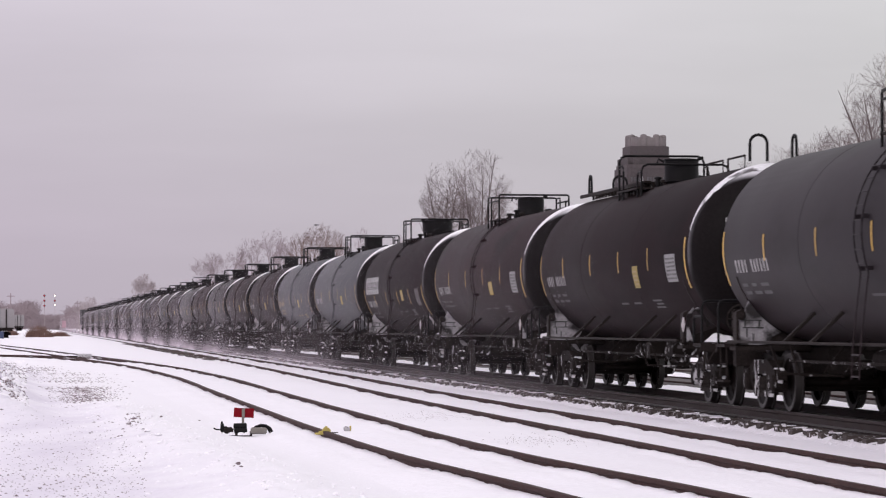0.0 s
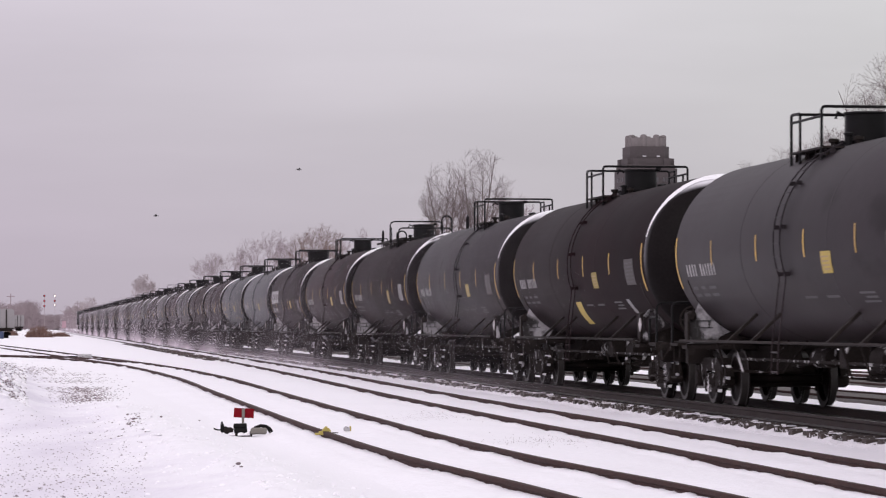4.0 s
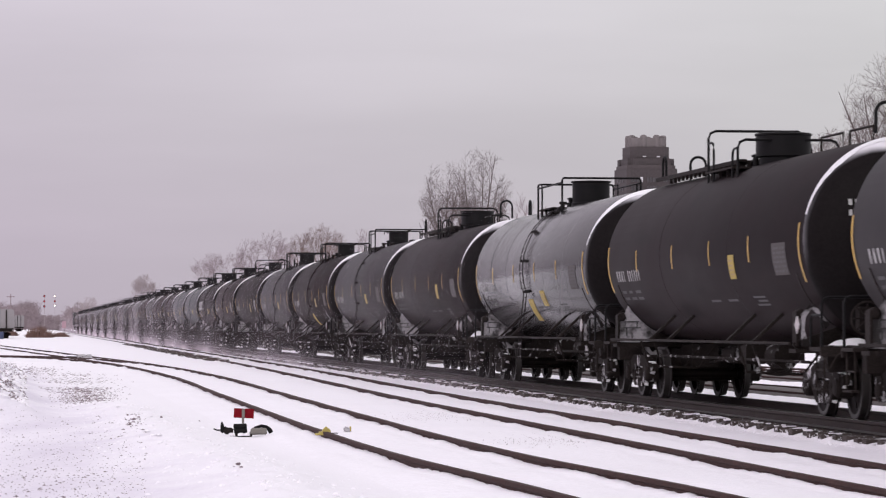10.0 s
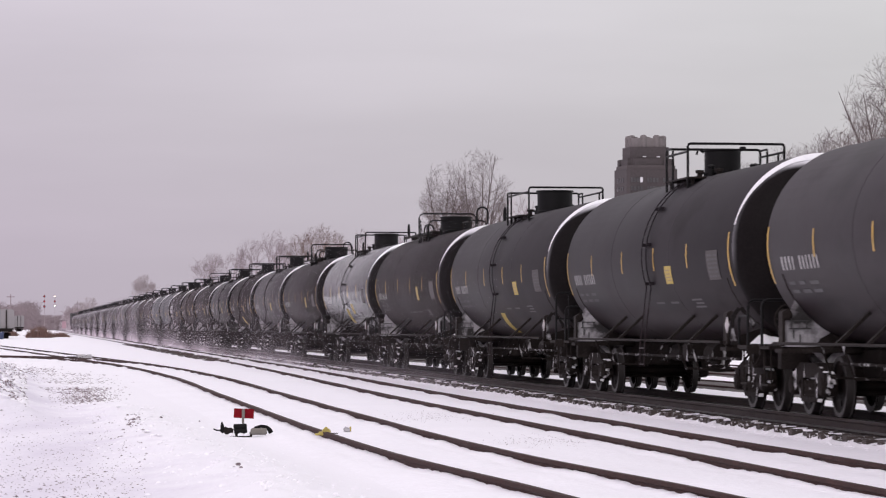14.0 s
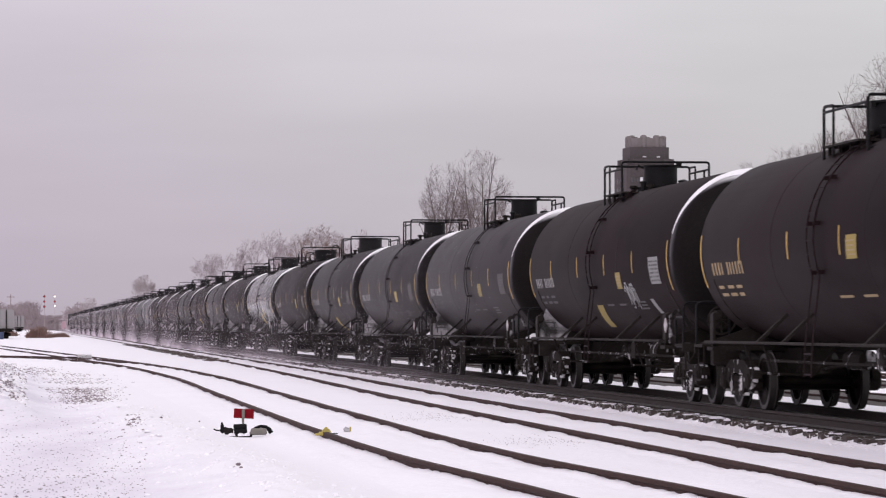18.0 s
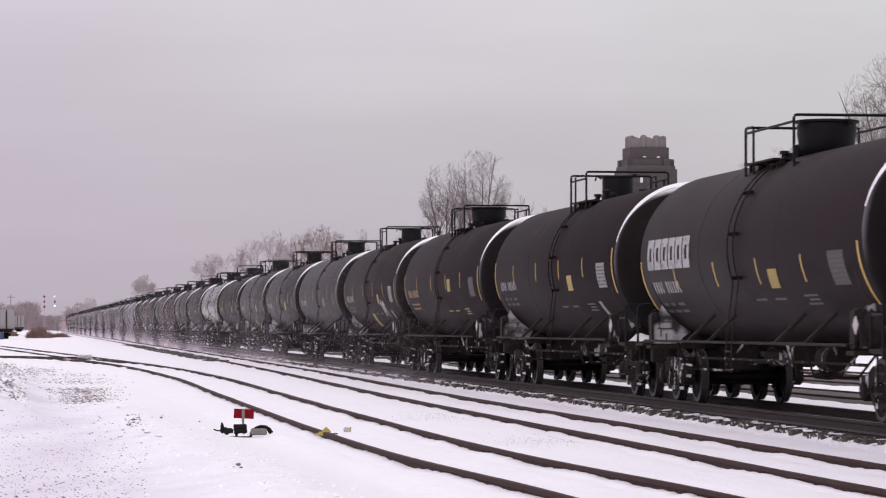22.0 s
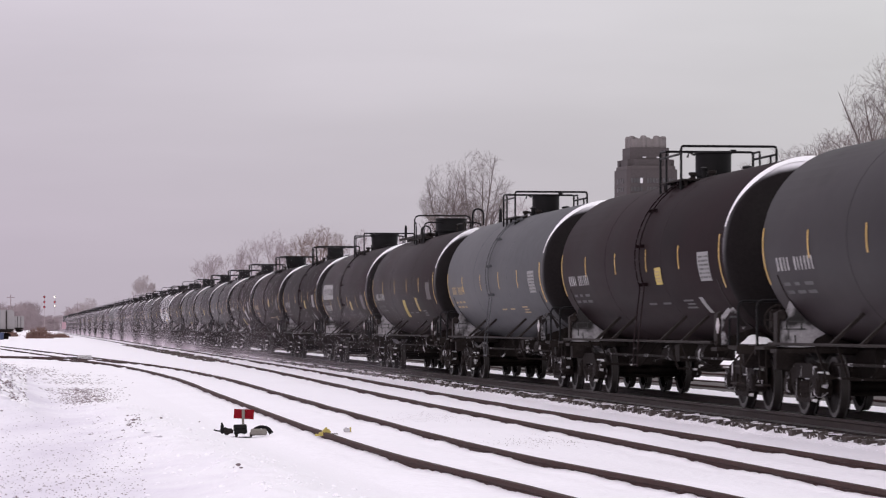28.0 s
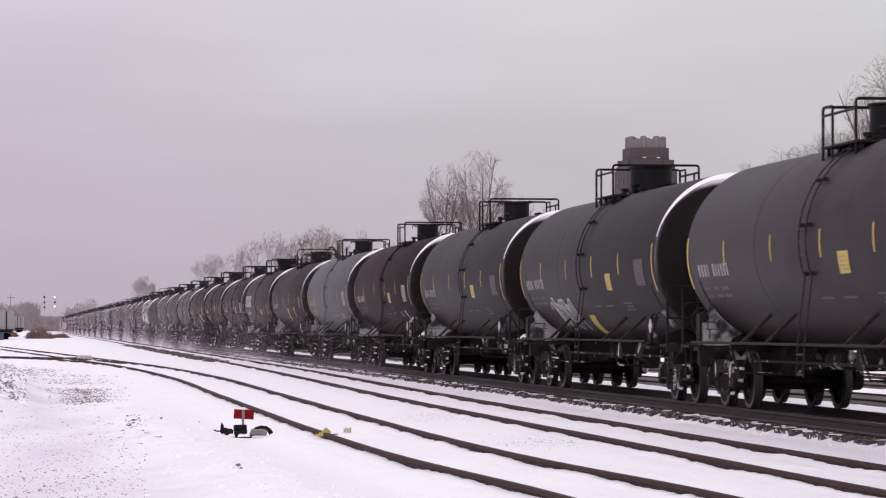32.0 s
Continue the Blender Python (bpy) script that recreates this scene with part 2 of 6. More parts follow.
HOPPER = material("faded_hopper_paint", (0.27, 0.25, 0.26), 0.7, vary=0.1, scale=0.8, fine=8, bump=0.1)
BLUE = material("blue_drum_paint", (0.035, 0.05, 0.11), 0.5, bump=0)
ENGINE = material("dark_locomotive_paint", (0.03, 0.028, 0.03), 0.5, bump=0.05)
LAMP_RED = glow("red_signal_lens", (0.42, 0.02, 0.035), 0.35)
LAMP_WHITE = glow("bright_signal_lens", (1.0, 0.86, 0.78), 4.0)
FEATHER = material("dark_feathers", (0.05, 0.045, 0.048), 0.8, vary=0.2, scale=20, fine=80, bump=0)
SNOW_CRUMB = material("crumbled_snow", (0.89, 0.86, 0.91), 0.75, vary=0.05, scale=3, fine=30, bump=0.3)
# paler again: haze put into the colour of the farthest things
TWIG_MIST = material("far_twigs_haze_pale", (0.34, 0.29, 0.30), 0.9, vary=0.15, scale=0.3, fine=5, bump=0)
# red greyed towards pink: haze put into the board's colour
HAZED_RED = material("hazed_red_board", (0.38, 0.24, 0.28), 0.7, vary=0.15, scale=2, fine=10, bump=0)
RIME = material("rimed_iron", (0.45, 0.43, 0.45), 0.8, vary=0.2, scale=6, fine=30, second=(0.10, 0.09, 0.09), cover=(0.55, 0.62))
SMOOTH_SNOW = material("smooth_packed_snow", (0.80, 0.785, 0.81), 0.8, vary=0.06, scale=2.6, fine=22, bump=0.2, shift=0.05)
HEAD_SNOW = material("wind_packed_snow", (0.74, 0.73, 0.76), 0.8, vary=0.1, scale=2.6, fine=22, bump=0.3, second=(0.13, 0.12, 0.125), cover=(0.56, 0.66), shift=0.1)
SPRING_GREY = material("dull_cast_iron", (0.17, 0.155, 0.14), 0.7, 0.1, vary=0.2, scale=14, fine=60)


def snowy_head():
    """The rear head: near-black, with snow blown on to its upper rim, deepest at the upper far side and feathering
    inwards.
    """
    m = HEAD_BLACK.copy()
    m.name = "snow_blown_head"
    n, l = m.node_tree.nodes, m.node_tree.links
    b = n["Principled BSDF"]

    def calc(op, a, c, e=0.0, clamp=False):
        k = n.new("ShaderNodeMath")
        k.operation, k.use_clamp = op, clamp
        for i, v in enumerate((a, c, e)):
            if isinstance(v, (int, float)):
                k.inputs[i].default_value = v
            else:
                l.new(v, k.inputs[i])
        return k.outputs[0]

    tc, sp = n.new("ShaderNodeTexCoord"), n.new("ShaderNodeSeparateXYZ")
    l.new(tc.outputs["Object"], sp.inputs[0])
    x, z = sp.outputs[0], calc("SUBTRACT", sp.outputs[2], 2.585)
    r = calc("DIVIDE", calc("SQRT", calc("ADD", calc("MULTIPLY", x, x), calc("MULTIPLY", z, z)), 0), 1.51)
    lean = calc("MULTIPLY", calc("MULTIPLY_ADD", x, 0.30, calc("MULTIPLY", z, 0.95)), 1 / 1.51, 0, True)
    deep = calc("MULTIPLY_ADD", calc("POWER", lean, 3.6), 0.34, 0.024)
    oi = n.new("ShaderNodeObjectInfo")
    ns = n.new("ShaderNodeTexNoise")
    ns.noise_dimensions = "4D"
    ns.inputs["Scale"].default_value, ns.inputs["Detail"].default_value = 2.2, 5.0
    l.new(calc("MULTIPLY", oi.outputs["Random"], 60), ns.inputs["W"])
    l.new(tc.outputs["Object"], ns.inputs["Vector"])
    wob = calc("MULTIPLY_ADD", ns.outputs["Fac"], 1.0, -0.5)
    edge = calc("ADD", calc("SUBTRACT", calc("ADD", r, deep), 1.0), calc("MULTIPLY", wob, calc("MULTIPLY_ADD", deep, 0.8, 0.01)))
    up = n.new("ShaderNodeMapRange")
    up.interpolation_type = "SMOOTHSTEP"
    up.inputs[1].default_value, up.inputs[2].default_value = -0.5, 0.1
    l.new(z, up.inputs[0])
    mk = n.new("ShaderNodeMapRange")
    mk.interpolation_type = "SMOOTHSTEP"
    mk.inputs[1].default_value, mk.inputs[2].default_value = -0.01, 0.11
    l.new(edge, mk.inputs[0])
    fac = calc("MULTIPLY", mk.outputs[0], up.outputs[0])
    mix = n.new("ShaderNodeMix")
    mix.data_type = "RGBA"
    mix.inputs[7].default_value = (0.72, 0.70, 0.74, 1)
    l.new(b.inputs["Base Color"].links[0].from_socket, mix.inputs[6])
    l.new(fac, mix.inputs[0])
    l.new(mix.outputs[2], b.inputs["Base Color"])
    return m


HEAD_REAR = snowy_head()
DIAMOND = material("weathered_hazard_sticker", (0.42, 0.39, 0.395), 0.6, vary=0.2, scale=9, fine=50, bump=0)


# ---- mesh tools ----
class Build:
    """Collects vertices and faces for one mesh."""

    def __init__(self):
        self.v, self.f = [], []

    def add(self, verts, faces):
        o = len(self.v)
        self.v += [tuple(p) for p in verts]
        self.f += [tuple(i + o for i in fc) for fc in faces]
        return self

    def box(self, c, size, m=None, bevel=0.0):
        x, y, z = (h / 2 for h in size)
        if bevel:
            b = min(bevel, x * 0.9, y * 0.9, z * 0.9)
            vs = []
            for sz in (-1, 1):
                for dz, ins in ((z, b), (z - b, 0)) if sz > 0 else ((z, b), (z - b, 0)):
                    vs += [Vector((sx * (x - ins), sy * (y - ins), sz * dz)) for sx, sy in ((-1, -1), (1, -1), (1, 1), (-1, 1))]
            fs = [(3, 2, 1, 0), (8, 9, 10, 11)]
            for a, d in ((0, 4), (4, 12), (12, 8)):
                fs += [(a + i, a + (i + 1) % 4, d + (i + 1) % 4, d + i) for i in range(4)]
        else:
            vs = [Vector((sx * x, sy * y, sz * z)) for sz in (-1, 1) for sx, sy in ((-1, -1), (1, -1), (1, 1), (-1, 1))]
            fs = [(3, 2, 1, 0), (4, 5, 6, 7)] + [(i, (i + 1) % 4, 4 + (i + 1) % 4, 4 + i) for i in range(4)]
        if m is not None:
            vs = [m @ p for p in vs]
        c = Vector(c)
        return self.add([p + c for p in vs], fs)

    def pipe(self, pts, r, n=6, taper=None):
        """A tube along points; taper gives a radius per point."""
        pts = [Vector(p) for p in pts]
        up = Vector((0.123, 0.31, 0.94))
        vs, fs = [], []
        for i, p in enumerate(pts):
            t = (pts[min(i + 1, len(pts) - 1)] - pts[max(i - 1, 0)]).normalized()
            a = t.cross(up)
            if a.length < 0.1:
                a = t.cross(Vector((1, 0, 0)))
            a.normalize()
            b = t.cross(a)
            rr = taper[i] if taper else r
            vs += [p + (a * math.cos(2 * math.pi * k / n) + b * math.sin(2 * math.pi * k / n)) * rr for k in range(n)]
        for i in range(len(pts) - 1):
            fs += [(i * n + k, i * n + (k + 1) % n, (i + 1) * n + (k + 1) % n, (i + 1) * n + k) for k in range(n)]
        e = (len(pts) - 1) * n
        fs += [tuple(range(n - 1, -1, -1)), tuple(range(e, e + n))]
        return self.add(vs, fs)

    def lathe(self, profile, axis="z", n=24, c=(0, 0, 0)):
        """profile: (radius, height) pairs round an axis."""
        vs, fs = [], []
        for r, h in profile:
            for k in range(n):
                a = 2 * math.pi * k / n
                p = (r * math.cos(a), r * math.sin(a), h)
                p = {"z": p, "x": (p[2], p[0], p[1]), "y": (p[1], p[2], p[0])}[axis]
                vs.append((p[0] + c[0], p[1] + c[1], p[2] + c[2]))
        for i in range(len(profile) - 1):
            fs += [(i * n + k, i * n + (k + 1) % n, (i + 1) * n + (k + 1) % n, (i + 1) * n + k) for k in range(n)]
        if profile[0][0] > 1e-6:
            fs.append(tuple(range(n - 1, -1, -1)))
        if profile[-1][0] > 1e-6:
            e = (len(profile) - 1) * n
            fs.append(tuple(range(e, e + n)))
        return self.add(vs, fs)

    def prism(self, outline, lo, hi, axis="y"):
        """An outline of (a, b) pairs drawn out along an axis: y gives (a, *, b), x gives (*, a, b), z gives (a, b, *)."""
        n = len(outline)
        put = {"y": lambda a, b, h: (a, h, b), "x": lambda a, b, h: (h, a, b), "z": lambda a, b, h: (a, b, h)}[axis]
        vs = [put(a, b, lo) for a, b in outline] + [put(a, b, hi) for a, b in outline]
        fs = [tuple(range(n - 1, -1, -1)), tuple(range(n, 2 * n))] + [(i, (i + 1) % n, n + (i + 1) % n, n + i) for i in range(n)]
        return self.add(vs, fs)

    def mesh(self, name, mat, smooth=False):
        me = bpy.data.meshes.new(name)
        me.from_pydata(self.v, [], self.f)
        me.materials.append(mat)
        if smooth:
            me.shade_smooth()
            me.set_sharp_from_angle(angle=radians(38))
        me.update()
        bm = bmesh.new()
        bm.from_mesh(me)
        bmesh.ops.recalc_face_normals(bm, faces=bm.faces)
        bm.to_mesh(me)
        bm.free()
        return me


PRINT = {"reporting_mark", "stencil_text", "panel_print", "placard_print", "bolster_stencil", "owner_sign", "head_mark"}


def part(name, me, parent, label="", m=None):
    ob = new(name, me)
    ob.parent = parent
    if m is not None:
        ob.matrix_basis = m
    return tagged(ob, label, kind="stuff" if name in PRINT else "")


CACHE = {}


def cached(key, maker):
    if key not in CACHE:
        CACHE[key] = maker()
    return CACHE[key]


def bent(pts, r, n=6, round_=0.09):
    """A pipe with its corners rounded."""
    pts = [Vector(p) for p in pts]
    out = [pts[0]]
    for a, p, c in zip(pts, pts[1:], pts[2:]):
        u, w = (a - p).normalized(), (c - p).normalized()
        k = min(round_, (a - p).length / 2, (c - p).length / 2)
        out += [p + u * k, p + (u + w) * k * 0.3, p + w * k]
    return Build().pipe(out + [pts[-1]], r, n)


def join(*bs):
    o = Build()
    for b in bs:
        o.add(b.v, b.f)
    return o


# ---- ground and tracks ----
def curve_of(pts):
    """A smooth function through (s, value) pairs."""
    xs, ys = [p[0] for p in pts], [p[1] for p in pts]
    m = []
    for i in range(len(xs)):
        a, c = max(i - 1, 0), min(i + 1, len(xs) - 1)
        m.append((ys[c] - ys[a]) / (xs[c] - xs[a]))

    def f(x):
        if x <= xs[0]:
            return ys[0] + m[0] * (x - xs[0])
        if x >= xs[-1]:
            return ys[-1] + m[-1] * (x - xs[-1])
        i = max(k for k in range(len(xs)) if xs[k] <= x)
        h = xs[i + 1] - xs[i]
        t = (x - xs[i]) / h
        return (ys[i] * (2 * t ** 3 - 3 * t * t + 1) + m[i] * h * (t ** 3 - 2 * t * t + t)
                + ys[i + 1] * (3 * t * t - 2 * t ** 3) + m[i + 1] * h * (t ** 3 - t * t))
    return f


YARD = curve_of([(-60, -5.4), (-17, -6.93), (-9, -7.32), (2, -7.43), (27, -7.35), (49, -7.25), (75, -7.8), (103, -9.2), (146, -11.6), (209, -15.3), (300, -21), (420, -29)])
SIDING = curve_of([(-60, -3.50), (0, -3.50), (22, -3.46), (60, -2.95), (90, -2.72), (210, -2.45), (420, -2.4), (900, -2.4)])
BRANCH = curve_of([(84, -8.15), (98, -9.35), (110, -11.0), (118, -12.9), (125, -16.0), (134, -21.0), (150, -31)])
YARD_Z, SIDING_Z = 0.085, 0.055
GAUGE = 0.7175 + 0.035


def nz(x, y, seed=0.0):
    return noise.noise(Vector((x, y, seed)))


def smooth(a, b, x):
    t = min(1, max(0, (x - a) / (b - a)))
    return t * t * (3 - 2 * t)


def bedded(z, dx, zr, s):
    """Snow round one track: lower on the near side of each rail, ragged along the rail."""
    w = 1 - smooth(1.1, 1.9, abs(dx))
    if w <= 0:
        return z
    rag = (1 + smooth(30, 80, s)) * (0.030 * nz(s * 0.42, dx * 1.2, 3.1) + 0.020 * nz(s * 1.5, dx * 1.6, 9.4)) + 0.016 * nz(s * 4.2, dx * 3.0, 2.2)
    t = zr - 0.068 + rag - 0.036 * math.exp(-((dx + 0.98) / 0.20) ** 2) - 0.034 * math.exp(-((dx - 0.52) / 0.17) ** 2)
    return z * (1 - w) + t * w


def ridge(x, y):
    """The ploughed windrow between the access road and the yard track."""
    c = -5.6 + (y - 56) * -0.155 if y > 41 else -3.28 + (y - 41) * -0.16
    d = x - c
    keep = smooth(24, 30, y) * (1 - smooth(58, 72, y))
    return keep * (0.15 * math.exp(-(d / 0.7) ** 2) * (0.9 + 0.35 * nz(x * 1.6, y * 0.8, 5) + 0.35 * nz(x * 3.5, y * 2.2, 6) + 0.35 * nz(x * 7, y * 5, 2)) - 0.05 * math.exp(-((d - 1.7) / 0.9) ** 2))


def berm(x, y):
    d = x + 0.141 * y - 0.75 - 0.35 * nz(y * 0.12, 0, 4)
    keep = smooth(50, 60, y) * (1 - smooth(105, 125, y))
    return keep * smooth(0.6, -1.6, d) * (0.55 + 0.42 * nz(x * 0.9, y * 0.35, 8) + 0.30 * nz(x * 2.6, y * 0.9, 2) + 0.16 * nz(x * 6, y * 2.2, 5))


def ground_z(s, lat):
    x, y = at(s, lat)
    near = 1 - smooth(90, 260, y)
    z = near * (0.022 * nz(x * 0.22, y * 0.10, 0.5) + 0.006 * nz(x * 1.1, y * 0.5, 7.7))
    if lat < -8.2 and s < 110:
        road = smooth(-8.8, -10.4, lat)
        z += road * near * (0.006 * nz(x * 1.3, y * 0.22, 1.3) + 0.002 * nz(x * 2.6, y * 0.9, 5.3)) + ridge(x, y) + berm(x, y)
    z = bedded(z, lat - YARD(s), YARD_Z, s)
    if 80 < s < 150:
        z = bedded(z, lat - BRANCH(s), YARD_Z, s)
    z = bedded(z, lat - SIDING(s), SIDING_Z, s)
    # bed of the main track, and the tracks behind it
    d = abs(lat)
    bed = 0.092 + 0.018 * nz(s * 0.9, lat * 2.5, 6.6) + 0.04 * nz(s * 3.1, lat * 4, 1.6)
    k = 1 - smooth(1.08, 1.52, d)
    z = z * (1 - k) + bed * k
    if d < 0.86:
        z = 0.02
    if lat > 1.5:
        rise = smooth(1.5, 3.0, lat)
        z = z * (1 - rise) + rise * (0.05 + 0.03 * nz(x * 0.2, y * 0.1, 3))
        for c in (4.95, 9.4, 13.0):
            z = bedded(z, lat - c, 0.20, s)
    return z


def steps(*runs):
    out = []
    for a, b, d in runs:
        n = max(1, round((b - a) / d))
        out += [a + (b - a) * i / n for i in range(n)]
    return out + [runs[-1][1]]


def build_ground():
    ss = steps((-75, -24, 6), (-24, 12, 0.16), (12, 40, 0.3), (40, 120, 0.8), (120, 260, 4), (260, 700, 40), (700, 4600, 650))
    ls = steps((-3000, -120, 480), (-120, -30, 15), (-30, -15, 1.2), (-15, -1.8, 0.14), (-1.8, -0.7, 0.07), (-0.7, 0.7, 0.35), (0.7, 14.5, 0.25), (14.5, 40, 7), (40, 200, 40), (200, 3000, 700))
    vs = [(*at(s, l), ground_z(s, l) if s < 300 and -16 < l < 15 else (0.0 if abs(l) > 1.3 else 0.05)) for s in ss for l in ls]
    w = len(ls)
    fs = [(i * w + j, i * w + j + 1, (i + 1) * w + j + 1, (i + 1) * w + j) for i in range(len(ss) - 1) for j in range(w - 1)]
    b = Build().add(vs, fs)
    me = b.mesh("ground", SNOW, True)
    me.materials.append(SNOW_DIRTY)
    for p in me.polygons:
        x, y, _ = p.center
        if x + 0.15 * y < 4.4 and -10 < y < 125:
            p.material_index = 1
    tagged(new("ground", me), "snow-covered yard ground with ploughed access road", "ground", kind="structure")


build_ground()


def sweep(fn, off, zr, s0, s1, step, shine=False):
    """One rail along a track: head, web and foot."""
    prof = [(-0.037, 0), (0.037, 0), (0.037, -0.042), (0.010, -0.055), (0.010, -0.145), (0.075, -0.165), (0.075, -0.18), (-0.075, -0.18), (-0.075, -0.165), (-0.010, -0.145), (-0.010, -0.055), (-0.037, -0.042)]
    n = max(2, int((s1 - s0) / step))
    vs, fs = [], []
    for i in range(n + 1):
        s = s0 + (s1 - s0) * (i / n)
        c = fn(s)
        g = (fn(s + 0.5) - fn(s - 0.5))
        k = 1 / math.sqrt(1 + g * g)
        for a, z in prof:
            o = off + a
            vs.append((*at(s - o * g * k, c + o * k), zr + z + 0.006 * nz(s * 0.25, off, 2)))
    m = len(prof)
    for i in range(n):
        fs += [(i * m + j, i * m + (j + 1) % m, (i + 1) * m + (j + 1) % m, (i + 1) * m + j) for j in range(m)]
    fs += [tuple(range(m)), tuple(range(n * m + m - 1, n * m - 1, -1))]
    me = Build().add(vs, fs).mesh("rail", MAIN_RAIL if shine else RAIL)
    if shine:
        me.materials.append(RAIL_SHINE)
        for p in me.polygons:
            if p.normal.z > 0.9:
                p.material_index = 1
    return me


def track(name, fn, zr, s0, s1, label, shine=False):
    t = tagged(new(name), label, "railway track", kind="structure")
    for off in (-GAUGE, GAUGE):
        part("rail", sweep(fn, off, zr, s0, s1, 1.0 if s1 < 500 else 2.0, shine), t, "polished running rail" if shine else "rusty rail half buried in snow")
    return t


track("yard_track", YARD, YARD_Z, -55, 420, "rusty yard track sunk in snow, curving away to a turnout")
track("yard_branch", BRANCH, YARD_Z + 0.004, 84, 148, "rusty turnout branch sunk in snow")
track("siding_track", SIDING, SIDING_Z, -55, 900, "rusty siding beside the main track, filled with snow")
track("rear_track", lambda s: 4.95, 0.20, -55, 900, "swept track behind the main track")
track("rear_track", lambda s: 9.4, 0.20, -55, 900, "farther snow-filled track")
track("rear_track", lambda s: 13.0, 0.20, -55, 900, "outermost snow-filled track")
MAIN = track("main_track", lambda s: 0.0, RAIL_Z, -70, 1400, "swept main track with dark ties and wet ballast", True)


def build_bed():
    ss = steps((-70, 120, 0.5), (120, 400, 3), (400, 1400, 60))
    ls = (-1.30, -1.16, -1.02, -0.84, -0.5, 0, 0.5, 0.84, 1.05, 1.22)
    vs = [(*at(s, l), 0.108 - 0.06 * smooth(0.9, 1.3, abs(l)) + 0.014 * nz(s * 3, l * 4, 4)) for s in ss for l in ls]
    w = len(ls)
    fs = [(i * w + j, i * w + j + 1, (i + 1) * w + j + 1, (i + 1) * w + j) for i in range(len(ss) - 1) for j in range(w - 1)]
    part("ballast", Build().add(vs, fs).mesh("ballast", BALLAST, True), MAIN, "dark wet ballast")


def rear_bed(mid, half, name, label):
    """Dirty ballast strip between and beside the rails of a rear track."""
    ss = steps((-60, 120, 1.0), (120, 400, 6), (400, 900, 60))
    ls = [half * f for f in (-1.0, -0.9, -0.6, 0.0, 0.6, 0.9, 1.0)]
    vs = [(*at(s, mid + l + 0.12 * nz(s * 0.6, l, 2)), 0.165 - 0.13 * smooth(0.85, 1.0, abs(l) / half) + 0.012 * nz(s * 2, l * 4, 4)) for s in ss for l in ls]
    w = len(ls)
    fs = [(i * w + j, i * w + j + 1, (i + 1) * w + j + 1, (i + 1) * w + j) for i in range(len(ss) - 1) for j in range(w - 1)]
    tagged(new(name, Build().add(vs, fs).mesh(name, BALLAST, True)), label, "ballast", kind="structure")


build_bed()
rear_bed(4.95, 1.15, "ballast_bed", "dark wet ballast strip of the rear track")
rear_bed(9.4, 1.1, "ballast_bed", "dark ballast strip of the farther track")


# ---- derail, target and small things by the yard track ----
def derail():
    d = tagged(new("derail"), "yellow painted derail shoe clamped on a yard rail", "derail")
    d.matrix_world = spot(-1.1, YARD(-1.1) - GAUGE, YARD_Z) @ Matrix.Scale(0.52, 4)
    b = Build()
    b.prism([(-0.10, -0.09), (0.13, -0.09), (0.15, 0.03), (0.09, 0.10), (-0.02, 0.11), (-0.09, 0.04)], -0.10, 0.12, "y")
    b.box((0.02, -0.02, 0.12), (0.07, 0.10, 0.05), bevel=0.01)
    part("shoe", b.mesh("shoe", HAZARD_YELLOW), d, "yellow cast shoe")
    b = Build()
    b.box((-0.18, 0.02, -0.07), (0.22, 0.14, 0.06), bevel=0.01)
    b.box((-0.13, 0.05, -0.03), (0.10, 0.12, 0.07), bevel=0.01)
    part("clamp", b.mesh("clamp", HAZARD_YELLOW), d, "dirty yellow clamp")
    b = Build()
    b.pipe([(0.14, 0, -0.04), (0.36, -0.04, -0.04)], 0.014, 6)
    part("rod", b.mesh("rod", STEEL), d, "dark throw rod")
    e = tagged(new("rail_wedge"), "small pale yellow wedge lying in the snow between rails", "wedge")
    e.matrix_world = spot(0.75, -7.66, 0.03) @ Matrix.Scale(0.72, 4)
    part("block", Build().prism([(-0.07, 0), (0.05, 0), (0.05, 0.06), (-0.03, 0.10), (-0.08, 0.06)], -0.06, 0.06, "y").mesh("block", RIME), e)
    part("tip", Build().box((0.065, 0, 0.05), (0.03, 0.12, 0.10), bevel=0.008).mesh("tip", HAZARD_YELLOW), e, "yellow tip")


